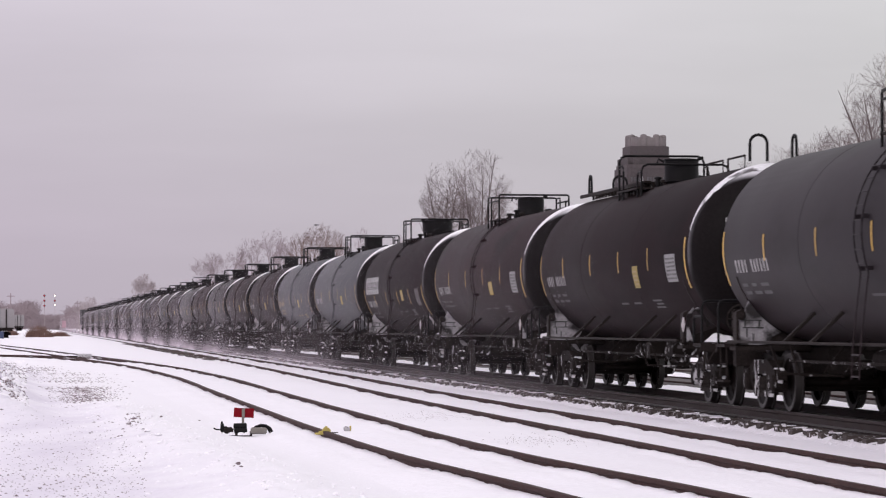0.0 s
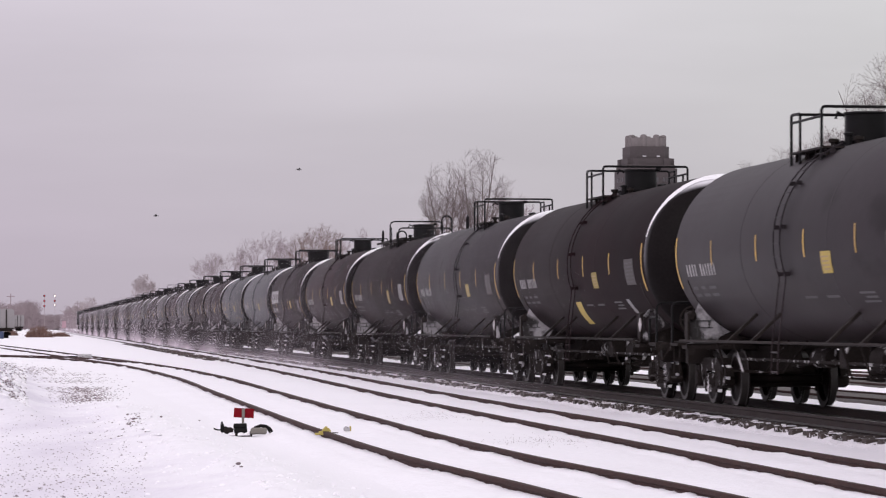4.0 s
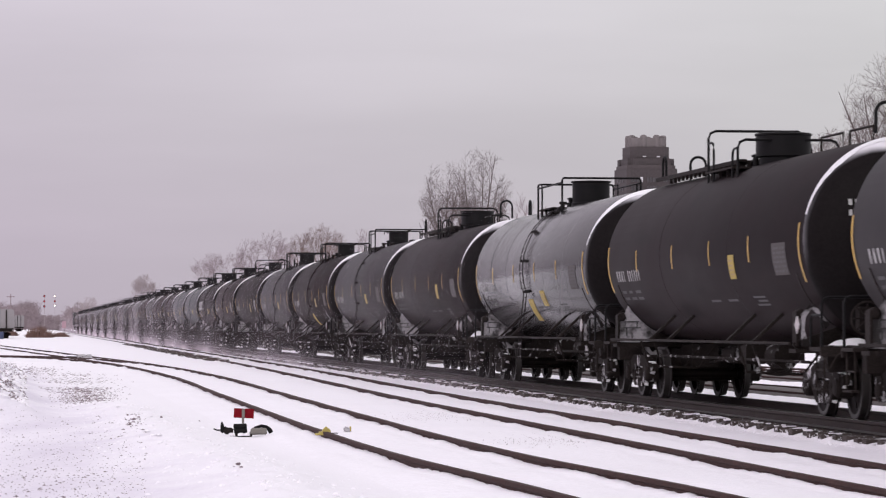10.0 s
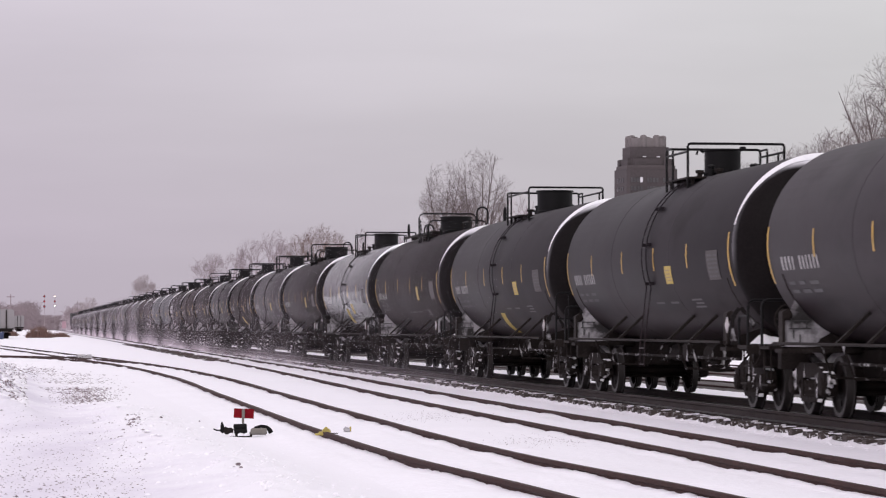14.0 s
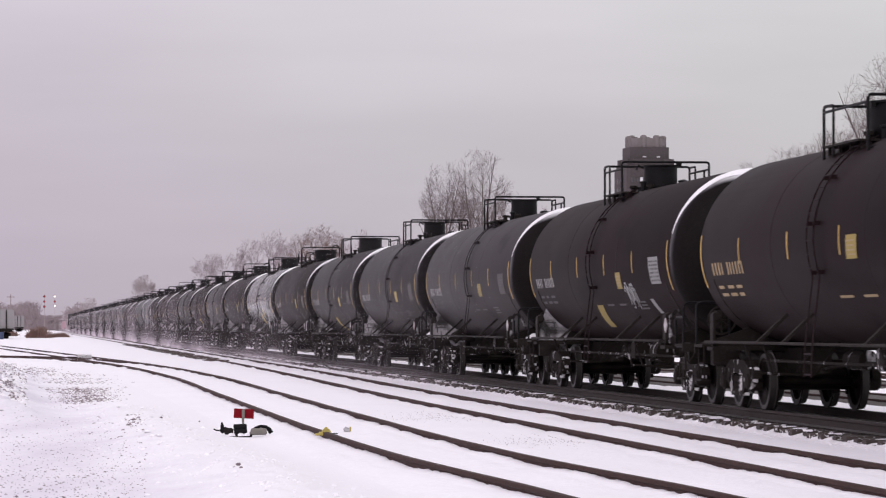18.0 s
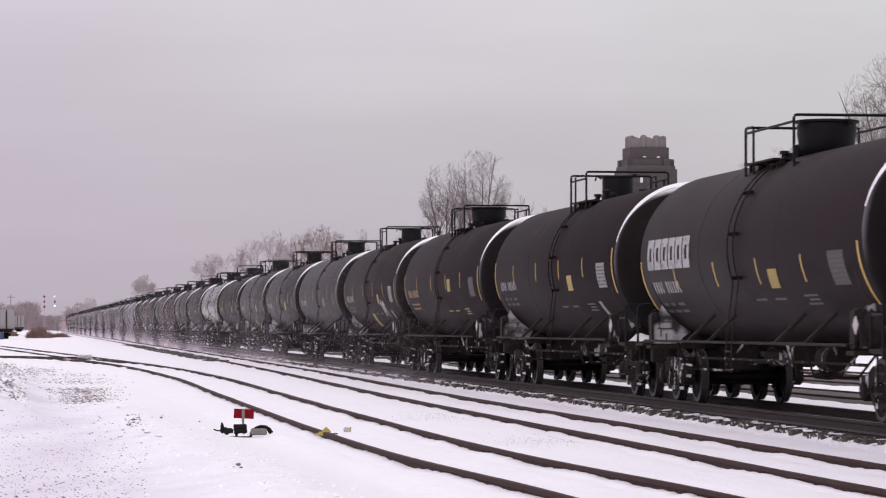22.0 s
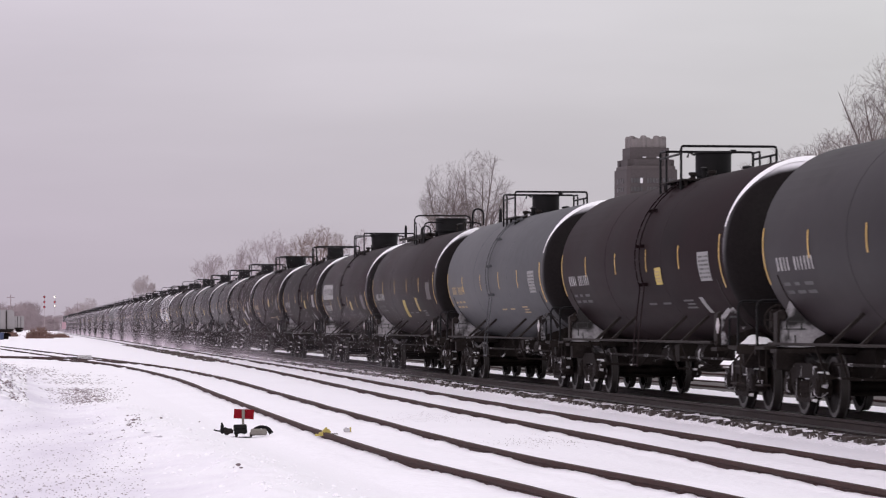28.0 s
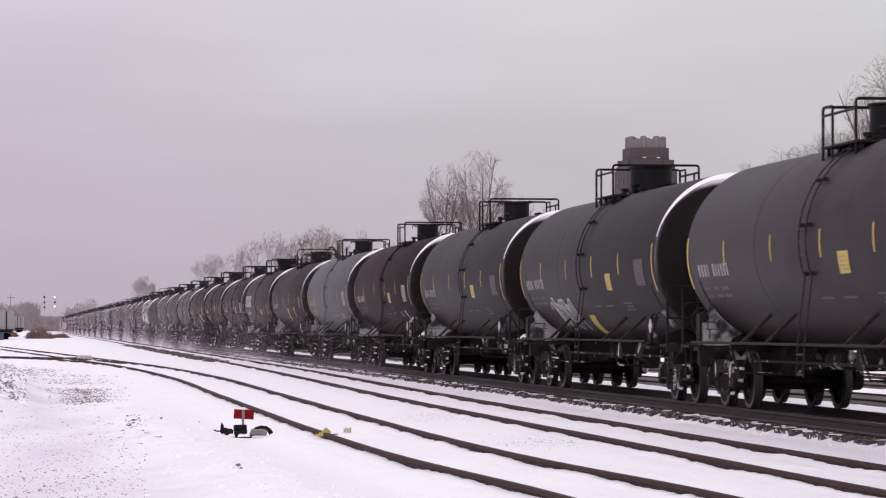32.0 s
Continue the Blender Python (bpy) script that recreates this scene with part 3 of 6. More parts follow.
def derail_stand():
    """Low hand-thrown stand with a red target plate."""
    d = tagged(new("derail_stand"), "low throw stand with red target plate, half buried in snow", "switch stand")
    d.matrix_world = pose(-3.05, 47.9, 0.0, 0, 0, 4)
    b = Build()
    b.box((-0.03, 0, -0.015), (0.34, 0.20, 0.05), bevel=0.01)
    b.box((-0.22, 0.01, 0.05), (0.15, 0.15, 0.10), bevel=0.03)
    part("base", b.mesh("base", STEEL), d, "snowy base plate")
    b = Build()
    b.lathe([(0.03, -0.105), (0.05, -0.10), (0.055, 0.09), (0.03, 0.1)], "x", 12, (-0.04, 0, 0.108))
    b.lathe([(0.02, -0.10), (0.04, -0.095), (0.045, 0.09), (0.02, 0.1)], "x", 12, (-0.035, -0.05, 0.045))
    b.box((-0.04, 0.03, 0.07), (0.16, 0.10, 0.12), bevel=0.02)
    part("gear_case", b.mesh("gear_case", IRON, True), d, "black gear case")
    for x, y, w, k in ((-0.03, -0.10, 0.055, 1), (-0.17, -0.08, 0.06, 2), (0.06, -0.09, 0.05, 3)):
        part("snow_patch", Build().lathe([(w, -0.02), (w * 0.9, 0.012), (w * 0.4, 0.024), (0.002, 0.026)], "z", 9, (x, y, 0.0 if k < 4 else 0.085)).mesh("snow_patch", SNOW_CRUMB, True), d, "patch of snow")
    b = Build()
    b.pipe([(0, 0, 0.12), (0, 0, 0.37)], 0.020, 8)
    b.box((0.005, -0.022, 0.315), (0.042, 0.02, 0.145), bevel=0.004)
    part("spindle", b.mesh("spindle", SPRING_GREY), d, "grey target spindle")
    b = Build()
    b.box((0.013, -0.005, 0.318), (0.305, 0.008, 0.145), Matrix.Rotation(radians(3), 3, "Y"), 0.003)
    part("target", b.mesh("target", RED), d, "red painted target plate")
    b = Build()
    b.box((0.24, -0.04, 0.045), (0.25, 0.14, 0.10), bevel=0.022)
    b.box((0.15, -0.02, 0.02), (0.10, 0.12, 0.06), bevel=0.02)
    b.lathe([(0.018, -0.012), (0.018, 0.012)], "y", 8, (0.25, -0.115, 0.035))
    part("spring_box", b.mesh("spring_box", SPRING_GREY), d, "grey spring box")
    pts = [(0.15, 0.0, 0.07), (0.19, 0.0, 0.10), (0.27, 0.0, 0.125), (0.35, 0.0, 0.115), (0.40, 0.0, 0.075), (0.43, 0.0, 0.02)]
    part("throw_lever", Build().pipe(pts, 0.02, 7, [0.016, 0.022, 0.026, 0.028, 0.034, 0.036]).mesh("throw_lever", IRON, True), d, "black bent throw lever")
    b = Build()
    b.box((-0.315, 0, 0.09), (0.055, 0.06, 0.15), bevel=0.022)
    b.box((-0.32, 0, 0.165), (0.035, 0.04, 0.05), bevel=0.015)
    b.pipe([(-0.18, 0, 0.05), (-0.27, 0, 0.10), (-0.34, 0, 0.06)], 0.022, 6)
    b.pipe([(-0.32, 0, 0.06), (-0.40, -0.02, 0.065), (-0.445, -0.03, 0.085)], 0.012, 5)
    part("latch", b.mesh("latch", IRON), d, "black latch and pin")


def stone(name, x, y, z, r, seed, label, mat=GRAVEL):
    rnd = random.Random(seed)
    bm = bmesh.new()
    bmesh.ops.create_icosphere(bm, subdivisions=2, radius=r)
    for v in bm.verts:
        v.co *= 1 + 0.35 * nz(v.co.x * 2.2 / r, v.co.y * 2.2 / r, v.co.z * 2.2 / r + seed)
        v.co.z *= 0.6
    me = bpy.data.meshes.new(name)
    bm.to_mesh(me)
    bm.free()
    me.materials.append(mat)
    ob = tagged(new(name, me), label, "stone")
    ob.matrix_world = pose(x, y, z, 0, 0, rnd.uniform(0, 360))


derail()
derail_stand()
for i, (x, y, r) in enumerate(((-2.22, 33.5, 0.045), (-2.17, 33.3, 0.055), (-2.13, 33.15, 0.04), (-4.98, 50.6, 0.07), (-4.80, 53.5, 0.05), (-4.28, 55.2, 0.04), (-5.35, 47.6, 0.035))):
    v = Vector((x, y)) - P0
    stone("clod", x, y, ground_z(v.dot(DIR), v.dot(RIGHT)) + r * 0.2, r * 0.5, i, "frozen grey clod lying on the snow")


def gravel():
    """Loose stones showing through the thin snow of the access road."""
    rnd = random.Random(4)
    b = Build()

    def pebble(x, y, z, r, wide=1.0):
        a = rnd.uniform(0, 6.28)
        vs = [(x + r * wide * math.cos(a + k * 1.256) * rnd.uniform(0.7, 1.2), y + r * math.sin(a + k * 1.256) * rnd.uniform(0.8, 1.3), z - r * 0.3) for k in range(5)]
        vs.append((x + rnd.uniform(-0.2, 0.2) * r, y, z + r * rnd.uniform(0.4, 0.8)))
        b.add(vs, [(k, (k + 1) % 5, 5) for k in range(5)])

    def put(px, py, r, wide=1.0):
        # from a place across and down the near field to the ground
        y = 9163.0 / (py - 577.7)
        x = (px - 784) / 5553.4 * y
        v = Vector((x, y)) - P0
        z = ground_z(v.dot(DIR), v.dot(RIGHT))
        pebble(x, y, z, r, wide)
    for _ in range(1150):
        put(rnd.uniform(-10, 260), rnd.uniform(742, 882), rnd.uniform(0.004, 0.012) * rnd.choice((1, 1, 1, 1.4, 2.0)), rnd.uniform(1, 2))
    # a bared patch, streaky along the road
    for _ in range(1350):
        put(rnd.gauss(150, 27), rnd.gauss(704, 8), rnd.uniform(0.008, 0.022), rnd.uniform(1, 2.6))
    for _ in range(700):
        row = rnd.choice((664, 671, 677, 689, 690, 694))
        put(rnd.gauss(140 + (row - 690) * 0.7, 34), row + rnd.gauss(0, 1.6), rnd.uniform(0.010, 0.022), rnd.uniform(2, 5))
    for _ in range(260):
        put(rnd.gauss(60, 22), rnd.gauss(657, 4), rnd.uniform(0.012, 0.03), rnd.uniform(1.5, 4))
    # frozen clods on the bank
    for _ in range(3600):
        py = rnd.uniform(644, 732)
        put(rnd.uniform(-12, 46 if 660 < py < 690 or py > 700 else 30), py, rnd.uniform(0.010, 0.030) * rnd.choice((1, 1, 1.5)), rnd.uniform(0.8, 1.8))
    for k in range(90):
        put(rnd.gauss(rnd.choice((243, 232, 238)), 5), rnd.choice((750, 757, 763)) + rnd.gauss(0, 2.5), rnd.uniform(0.01, 0.024), 1.5)
    for _ in range(260):
        put(rnd.gauss(760, 40), rnd.gauss(738, 5), rnd.uniform(0.006, 0.014))
        put(rnd.gauss(960, 50), rnd.gauss(780, 5), rnd.uniform(0.006, 0.014))
    tagged(new("road_gravel", b.mesh("road_gravel", GRAVEL)), "loose grey gravel showing through thin snow", "gravel", kind="stuff")
    # crumbled snow along the ploughed ridge, on the bank and by the ties
    b = Build()

    def crumb(x, y, z, r):
        n = 6
        a = rnd.uniform(0, 6.28)
        ring = [(x + f * r * math.cos(a + k * 1.047) * rnd.uniform(0.75, 1.2), y + f * r * math.sin(a + k * 1.047) * rnd.uniform(0.75, 1.2), z + h * r) for f, h in ((1.25, -0.4), (1.0, 0.05), (0.55, 0.38)) for k in range(n)]
        b.add(ring + [(x, y, z + 0.46 * r)], [(j * n + k, j * n + (k + 1) % n, (j + 1) * n + (k + 1) % n, (j + 1) * n + k) for j in range(2) for k in range(n)] + [(12 + k, 12 + (k + 1) % n, 18) for k in range(n)])

    for _ in range(1300):
        y = rnd.uniform(27, 66)
        c = -5.6 + (y - 56) * -0.155 if y > 41 else -3.28 + (y - 41) * -0.16
        x = c + rnd.gauss(-0.1, 0.55)
        v = Vector((x, y)) - P0
        crumb(x, y, ground_z(v.dot(DIR), v.dot(RIGHT)), rnd.uniform(0.006, 0.020) * rnd.choice((1, 1, 1, 1, 2)))
    for _ in range(700):
        py = rnd.uniform(640, 735)
        y = 9163.0 / (py - 577.7)
        x = (rnd.uniform(-14, 46) - 784) / 5553.4 * y
        v = Vector((x, y)) - P0
        crumb(x, y, ground_z(v.dot(DIR), v.dot(RIGHT)), rnd.uniform(0.03, 0.10))
    for _ in range(2400):
        s, lat = rnd.uniform(-22, 90), -1.30 - abs(rnd.gauss(0, 0.13))
        crumb(*at(s, lat), ground_z(s, lat), rnd.uniform(0.010, 0.028))
    tagged(new("snow_crumbs", b.mesh("snow_crumbs", SNOW_CRUMB, True)), "loose crumbs and clods of ploughed snow", "snow", kind="stuff")


gravel()


# ---- trees ----
def tree(name, x, y, height, wide, low, seed, twig, label, stems=3, fine=1.0):
    """A bare winter tree: straight stems from a low fork, side branches at sharp angles that fork again and again up to an uneven crown."""
    rnd = random.Random(seed)
    limbs, twigs = Build(), Build()
    cz, rz, rx = (height + low) / 2, (height - low) / 2, wide / 2
    ph = [rnd.uniform(0, 6.3) for _ in range(3)]

    def room(p, d):
        """How far a branch from p may run before it leaves the crown."""
        a = math.atan2(d.y, d.x)
        lump = 1 + 0.06 * math.sin(3 * a + ph[0] + 3 * d.z) + 0.05 * math.sin(5 * a + ph[1] - 6 * d.z)
        q = Vector((p.x / rx, p.y / rx, (p.z - cz) / rz)) / lump
        e = Vector((d.x / rx, d.y / rx, d.z / rz)) / lump
        aa, bb, cc = e.dot(e), q.dot(e), q.dot(q) - 1
        disc = bb * bb - aa * cc
        return 0.0 if disc <= 0 else max(0.0, (-bb + math.sqrt(disc)) / aa)

    counts = (10, 9, 5) if fine < 1.5 else ((9, 7, 4) if fine < 2.5 else (9, 8, 4))
    share = (0.62, 0.52, 0.46)
    thin = 0.0058 * fine

    def grow(p, d, length, r, k):
        n = (6, 4, 3, 2)[k]
        pts, rad = [p], [r]
        up = Vector((0, 0, 1))
        dd = d.copy()
        for i in range(n):
            dd = (dd + up * (0.03, 0.02, 0.02, 0.0)[k] + Vector((rnd.gauss(0, 1), rnd.gauss(0, 1), rnd.gauss(0, 0.6))) * (0.025, 0.03, 0.045, 0.05)[k]).normalized()
            pts.append(pts[-1] + dd * (length / n))
            rad.append(max(r * (1 - 0.86 * (i + 1) / n), thin))
        (limbs if k < 1 else twigs).pipe(pts, r, 5 if k < 1 else 3, rad)
        if k >= 3 or (k < 3 and counts[k] == 0):
            return
        for c in range(counts[k]):
            f = (0.30 if k == 0 else 0.18) + (0.68 if k == 0 else 0.80) * (c + rnd.random()) / counts[k]
            u = f * n
            i = min(n - 1, int(u))
            q = pts[i].lerp(pts[i + 1], u - i)
            base = (pts[i + 1] - pts[i]).normalized()
            side = base.cross(Vector((rnd.gauss(0, 1), rnd.gauss(0, 1), rnd.gauss(0, 1))))
            if side.length < 0.05:
                continue
            ang = radians(rnd.uniform(28, 58))
            nd = (base * math.cos(ang) + side.normalized() * math.sin(ang)).normalized()
            most = room(q, nd)
            run = min(length * share[k] * (1.35 - 0.75 * f) * rnd.uniform(0.7, 1.2), most * rnd.uniform(0.82, 1.0))
            if run > 0.02 * height:
                grow(q, nd, run, max(rad[i] * 0.52, thin * 1.25), k + 1)

    fork = Vector((0, 0, max(height * 0.14, (low - 0.05 * rz))))
    limbs.pipe([Vector((0, 0, -0.1)), fork * 0.5 + Vector((rnd.uniform(-0.1, 0.1), 0, 0)), fork], 0.2, 7, [height * 0.017, height * 0.014, height * 0.010])
    count = stems + 3
    for k in range(count):
        a = 2.4 * k + rnd.uniform(-0.35, 0.35)
        lean = math.sqrt((k + 0.25) / count) * min(1.35, 2.2 * rx / (height - fork.z))
        d = Vector((math.cos(a) * lean, math.sin(a) * lean, 1)).normalized()
        p = fork * rnd.uniform(0.62, 1.0)
        far = room(p, d)
        if far > 0:
            grow(p, d, far * rnd.uniform(0.86, 0.99), height * 0.0070, 0)
    t = tagged(new(name), label, "tree")
    t.matrix_world = pose(x, y, 0)
    for b, part_name, mat in ((limbs, "trunk", BARK if fine < 1.5 else twig), (twigs, "crown", twig)):
        part(part_name, b.mesh(part_name, mat), t, "grey forking trunk and limbs" if part_name == "trunk" else "fine twigs, frosted nearby and tinted for haze afar")
    return t


def place(px, dist):
    return (px - 784) / 5553.4 * dist, dist


def top_of(py, dist):
    return (577.7 - py) / 5553.4 * dist + EYE_Z


TREE_WORDS = ("bare grey deciduous tree with frosted twigs", "hazy bare tree with pale twigs", "small far bare tree, painted pale for haze")
# place across, distance, top, crown width, lowest twigs, stems, twigs, haze
NEAR_TREES = (
    (850, 262, 256, 124, 436, 10, TWIG, 0),
    (789, 258, 280, 106, 436, 7, TWIG, 0),
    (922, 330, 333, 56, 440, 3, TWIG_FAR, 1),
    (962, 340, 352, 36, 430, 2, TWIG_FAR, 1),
    (1578, 172, 82, 186, 380, 11, TWIG, 0),
    (1474, 205, 222, 110, 340, 7, TWIG, 0),
    (1415, 225, 248, 86, 350, 6, TWIG, 0),
    (1372, 240, 254, 50, 350, 5, TWIG, 0),
    (1316, 250, 280, 48, 360, 4, TWIG, 0),
    (1524, 200, 196, 100, 320, 6, TWIG, 0),
)
# TWIG_FAR and TWIG_MIST crowns carry their haze as pale colour
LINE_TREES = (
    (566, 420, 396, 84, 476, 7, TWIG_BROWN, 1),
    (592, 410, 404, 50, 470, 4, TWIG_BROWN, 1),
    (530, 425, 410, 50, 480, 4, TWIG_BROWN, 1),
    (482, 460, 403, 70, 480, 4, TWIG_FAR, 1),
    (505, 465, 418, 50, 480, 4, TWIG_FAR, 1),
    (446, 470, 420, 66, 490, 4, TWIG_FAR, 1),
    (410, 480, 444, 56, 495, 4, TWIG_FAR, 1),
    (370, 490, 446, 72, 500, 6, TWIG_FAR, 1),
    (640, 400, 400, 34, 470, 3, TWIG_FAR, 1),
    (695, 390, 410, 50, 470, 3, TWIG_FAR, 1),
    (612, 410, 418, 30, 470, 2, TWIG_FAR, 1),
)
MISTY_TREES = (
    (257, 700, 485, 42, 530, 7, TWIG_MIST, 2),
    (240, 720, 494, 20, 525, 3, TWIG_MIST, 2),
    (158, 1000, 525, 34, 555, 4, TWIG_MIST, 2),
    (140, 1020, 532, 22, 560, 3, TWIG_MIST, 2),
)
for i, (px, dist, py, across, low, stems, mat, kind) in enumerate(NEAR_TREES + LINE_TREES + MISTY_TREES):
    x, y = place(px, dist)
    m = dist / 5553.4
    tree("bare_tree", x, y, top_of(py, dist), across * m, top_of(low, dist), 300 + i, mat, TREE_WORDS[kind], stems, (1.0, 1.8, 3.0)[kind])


def woods():
    """The far wood along the end of the line, its haze put into the twig colour."""
    rnd = random.Random(31)
    b = Build()
    for i in range(1000):
        px = rnd.uniform(-60, 200) if i < 800 else rnd.uniform(200, 420)
        dist = rnd.uniform(1150, 1350)
        x, y = place(px, dist)
        hump = 537 + 14 * nz(px * 0.03, 0, 3) if px < 62 else (560 if px < 118 else 545)
        h = top_of(hump + rnd.uniform(-4, 12), dist)
        for k in range(18):
            a = rnd.uniform(-0.28, 0.28)
            z0 = h * rnd.uniform(0.0, 0.8)
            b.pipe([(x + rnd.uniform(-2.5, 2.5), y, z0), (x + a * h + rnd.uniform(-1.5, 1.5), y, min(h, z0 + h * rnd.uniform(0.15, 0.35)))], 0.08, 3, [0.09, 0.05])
    tagged(new("far_woods", b.mesh("far_woods", TWIG_FAR)), "line of bare far woods, painted pale for haze", "woods", kind="stuff")


woods()


def brush(px, py, dist, w, h, seed, mat, label):
    rnd = random.Random(seed)
    x, y = place(px, dist)
    b = Build()
    for _ in range(420):
        f = rnd.uniform(-1, 1)
        hh = h * (1 - f * f) ** 0.5 * rnd.uniform(0.5, 1.05)
        x0, y0 = f * w / 2, rnd.uniform(-0.6, 0.6)
        b.pipe([(x0, y0, -0.05), (x0 + rnd.gauss(0, 0.12), y0, hh * 0.6), (x0 + rnd.gauss(0, 0.3), y0, hh)], 0.03, 3, [0.04, 0.03, 0.012])
    ob = tagged(new("dry_bush", b.mesh("dry_bush", mat)), label, "bush")
    ob.matrix_world = pose(x, y, 0)


brush(70, 598, 440, 3.7, 1.65, 5, DRY_BRUSH, "low russet dry bush beside the tracks")
brush(107, 598, 470, 2.4, 0.7, 6, DRY_BRUSH, "low russet dry bush beside the tracks")
brush(20, 600, 520, 2.0, 1.0, 7, DRY_BRUSH, "low dry bush by the far track")


# ---- far buildings, signals, parked cars ----
def tower():
    D = 1340
    x, y = place(1143, D)
    t = tagged(new("office_tower"), "stepped art deco brick office tower far behind the trees", "tower")
    t.matrix_world = pose(x, y, 0, 0, 0, 12)

    def tier(name, w, z0, z1, mat, ch, label=""):
        h = w / 2
        c = h * ch
        pts = [(-h + c, -h), (h - c, -h), (h, -h + c), (h, h - c), (h - c, h), (-h + c, h), (-h, h - c), (-h, -h + c)]
        b = Build().prism(pts, z0, z1, "z")
        return part(name, b.mesh(name, mat), t, label)

    tier("shaft", 22.3, 0, 68.4, BRICK_DARK, 0.12, "dark tan brick shaft")
    tier("parapet", 21.4, 68.4, 69.9, BRICK_MID, 0.2, "pale coping")
    tier("upper_stage", 19.4, 69.9, 72.8, BRICK_DARK, 0.25)
    tier("lantern", 17.2, 72.8, 77.8, BRICK_DARK, 0.3)
    tier("crown", 15.2, 77.8, 81.6, BRICK_PALE, 0.3, "pale stone crown with stubby pillars")
    for i in range(8):
        a = i * math.pi / 4 + 0.39
        b = Build().lathe([(1.5, 77.5), (1.5, 82.2), (1.1, 82.8), (0.2, 83.0)], "z", 10, (7.4 * math.cos(a), 7.4 * math.sin(a), 0))
        part("pillar", b.mesh("pillar", BRICK_PALE), t)
    for i in range(4):
        a = i * math.pi / 2
        r = Matrix.Rotation(a, 3, "Z")
        for k in (-1, 1):
            part("buttress", Build().box(r @ Vector((k * 6.6, -9.2, 70.6)), (3.0, 2.2, 4.2), r).mesh("buttress", BRICK_DARK), t)
    win = Build().box((0, 0, 0), (0.9, 0.5, 1.9)).mesh("window", PANE)
    # solid box whose pale colour stands for sky behind the window
    lit = Build().box((0, 0, 0), (1.1, 0.5, 2.2)).mesh("window", PANE_SKY)
    for row in range(5):
        for g in (-1, 0, 1):
            for k in range(4):
                xx = g * 7.0 + (k - 1.5) * 1.35
                zz = 63.6 - row * 3.6
                part("window", lit if (row == 0 and g == -1 and k == 3) else win, t, "", pose(xx, -11.12, zz))
        for k in range(4):
            m = Matrix.Rotation(math.pi / 2, 4, "Z")
            part("window", win, t, "", m @ pose(-4.5 + k * 3, -11.12, 63.6 - row * 3.6))
            part("window", win, t, "", Matrix.Rotation(-math.pi / 2, 4, "Z") @ pose(-4.5 + k * 3, -11.12, 63.6 - row * 3.6))
    # pale solid bars painted as sky light, not openings
    for xx in (-3.0, 3.2):
        part("slit", Build().box((xx, -8.55, 73.6), (1.5, 0.4, 0.45)).mesh("slit", PANE_SKY), t, "pale bar painted as sky through the lantern wall")


tower()


def signal(px, lamps, label):
    D = 620
    x, y = place(px, D)
    s = tagged(new("signal_mast"), label, "signal")
    s.matrix_world = pose(x, y, 0)
    # the mast borrows the pale twig colour that stands for haze
    part("mast", Build().pipe([(0, 0.3, 0), (0, 0.3, top_of(521, D))], 0.035, 6).mesh("mast", TWIG_MIST), s, "thin mast painted pale for haze")
    for py, mat in lamps:
        z = top_of(py, D)
        head = part("lamp_head", Build().lathe([(0.20, -0.05), (0.22, 0.0), (0.22, 0.12), (0.12, 0.2)], "y", 14, (0, 0, 0)).mesh("lamp_head", STEEL), s, "round black signal head", pose(0, 0, z))
        part("lens", Build().lathe([(0.10, -0.09), (0.125, -0.06)], "y", 12).mesh("lens", mat), head)


signal(78.5, ((525, LAMP_RED), (534, LAMP_RED), (543, LAMP_RED)), "tall signal mast with three dim red lamps")
signal(97, ((525, LAMP_WHITE), (534, LAMP_RED), (541.5, LAMP_WHITE)), "tall signal mast with bright white and red lamps")


def pole(px, py0, dist, label):
    x, y = place(px, dist)
    p = tagged(new("utility_pole"), label, "pole")
    p.matrix_world = pose(x, y, 0)
    z = top_of(py0, dist)
    # shaft and crossarm use a greyed colour with the haze mixed in
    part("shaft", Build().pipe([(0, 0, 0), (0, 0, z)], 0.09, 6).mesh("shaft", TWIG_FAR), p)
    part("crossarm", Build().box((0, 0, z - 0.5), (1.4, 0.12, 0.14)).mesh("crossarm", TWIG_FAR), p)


pole(19, 521, 560, "thin utility pole painted grey for haze")
pole(137, 535, 700, "thin utility pole beside the main track, greyed for haze")


def red_board():
    x, y = place(113.5, 640)
    p = tagged(new("track_sign"), "small red signal board beside the far track", "sign")
    p.matrix_world = pose(x, y, 0)
    part("post", Build().pipe([(0, 0.05, 0), (0, 0.05, 2.4)], 0.05, 6).mesh("post", GREY_IRON), p)
    # the board's pink stands for haze in front of red
    part("board", Build().box((0, 0, 1.9), (0.8, 0.04, 1.4), bevel=0.01).mesh("board", HAZED_RED), p, "red board")


red_board()


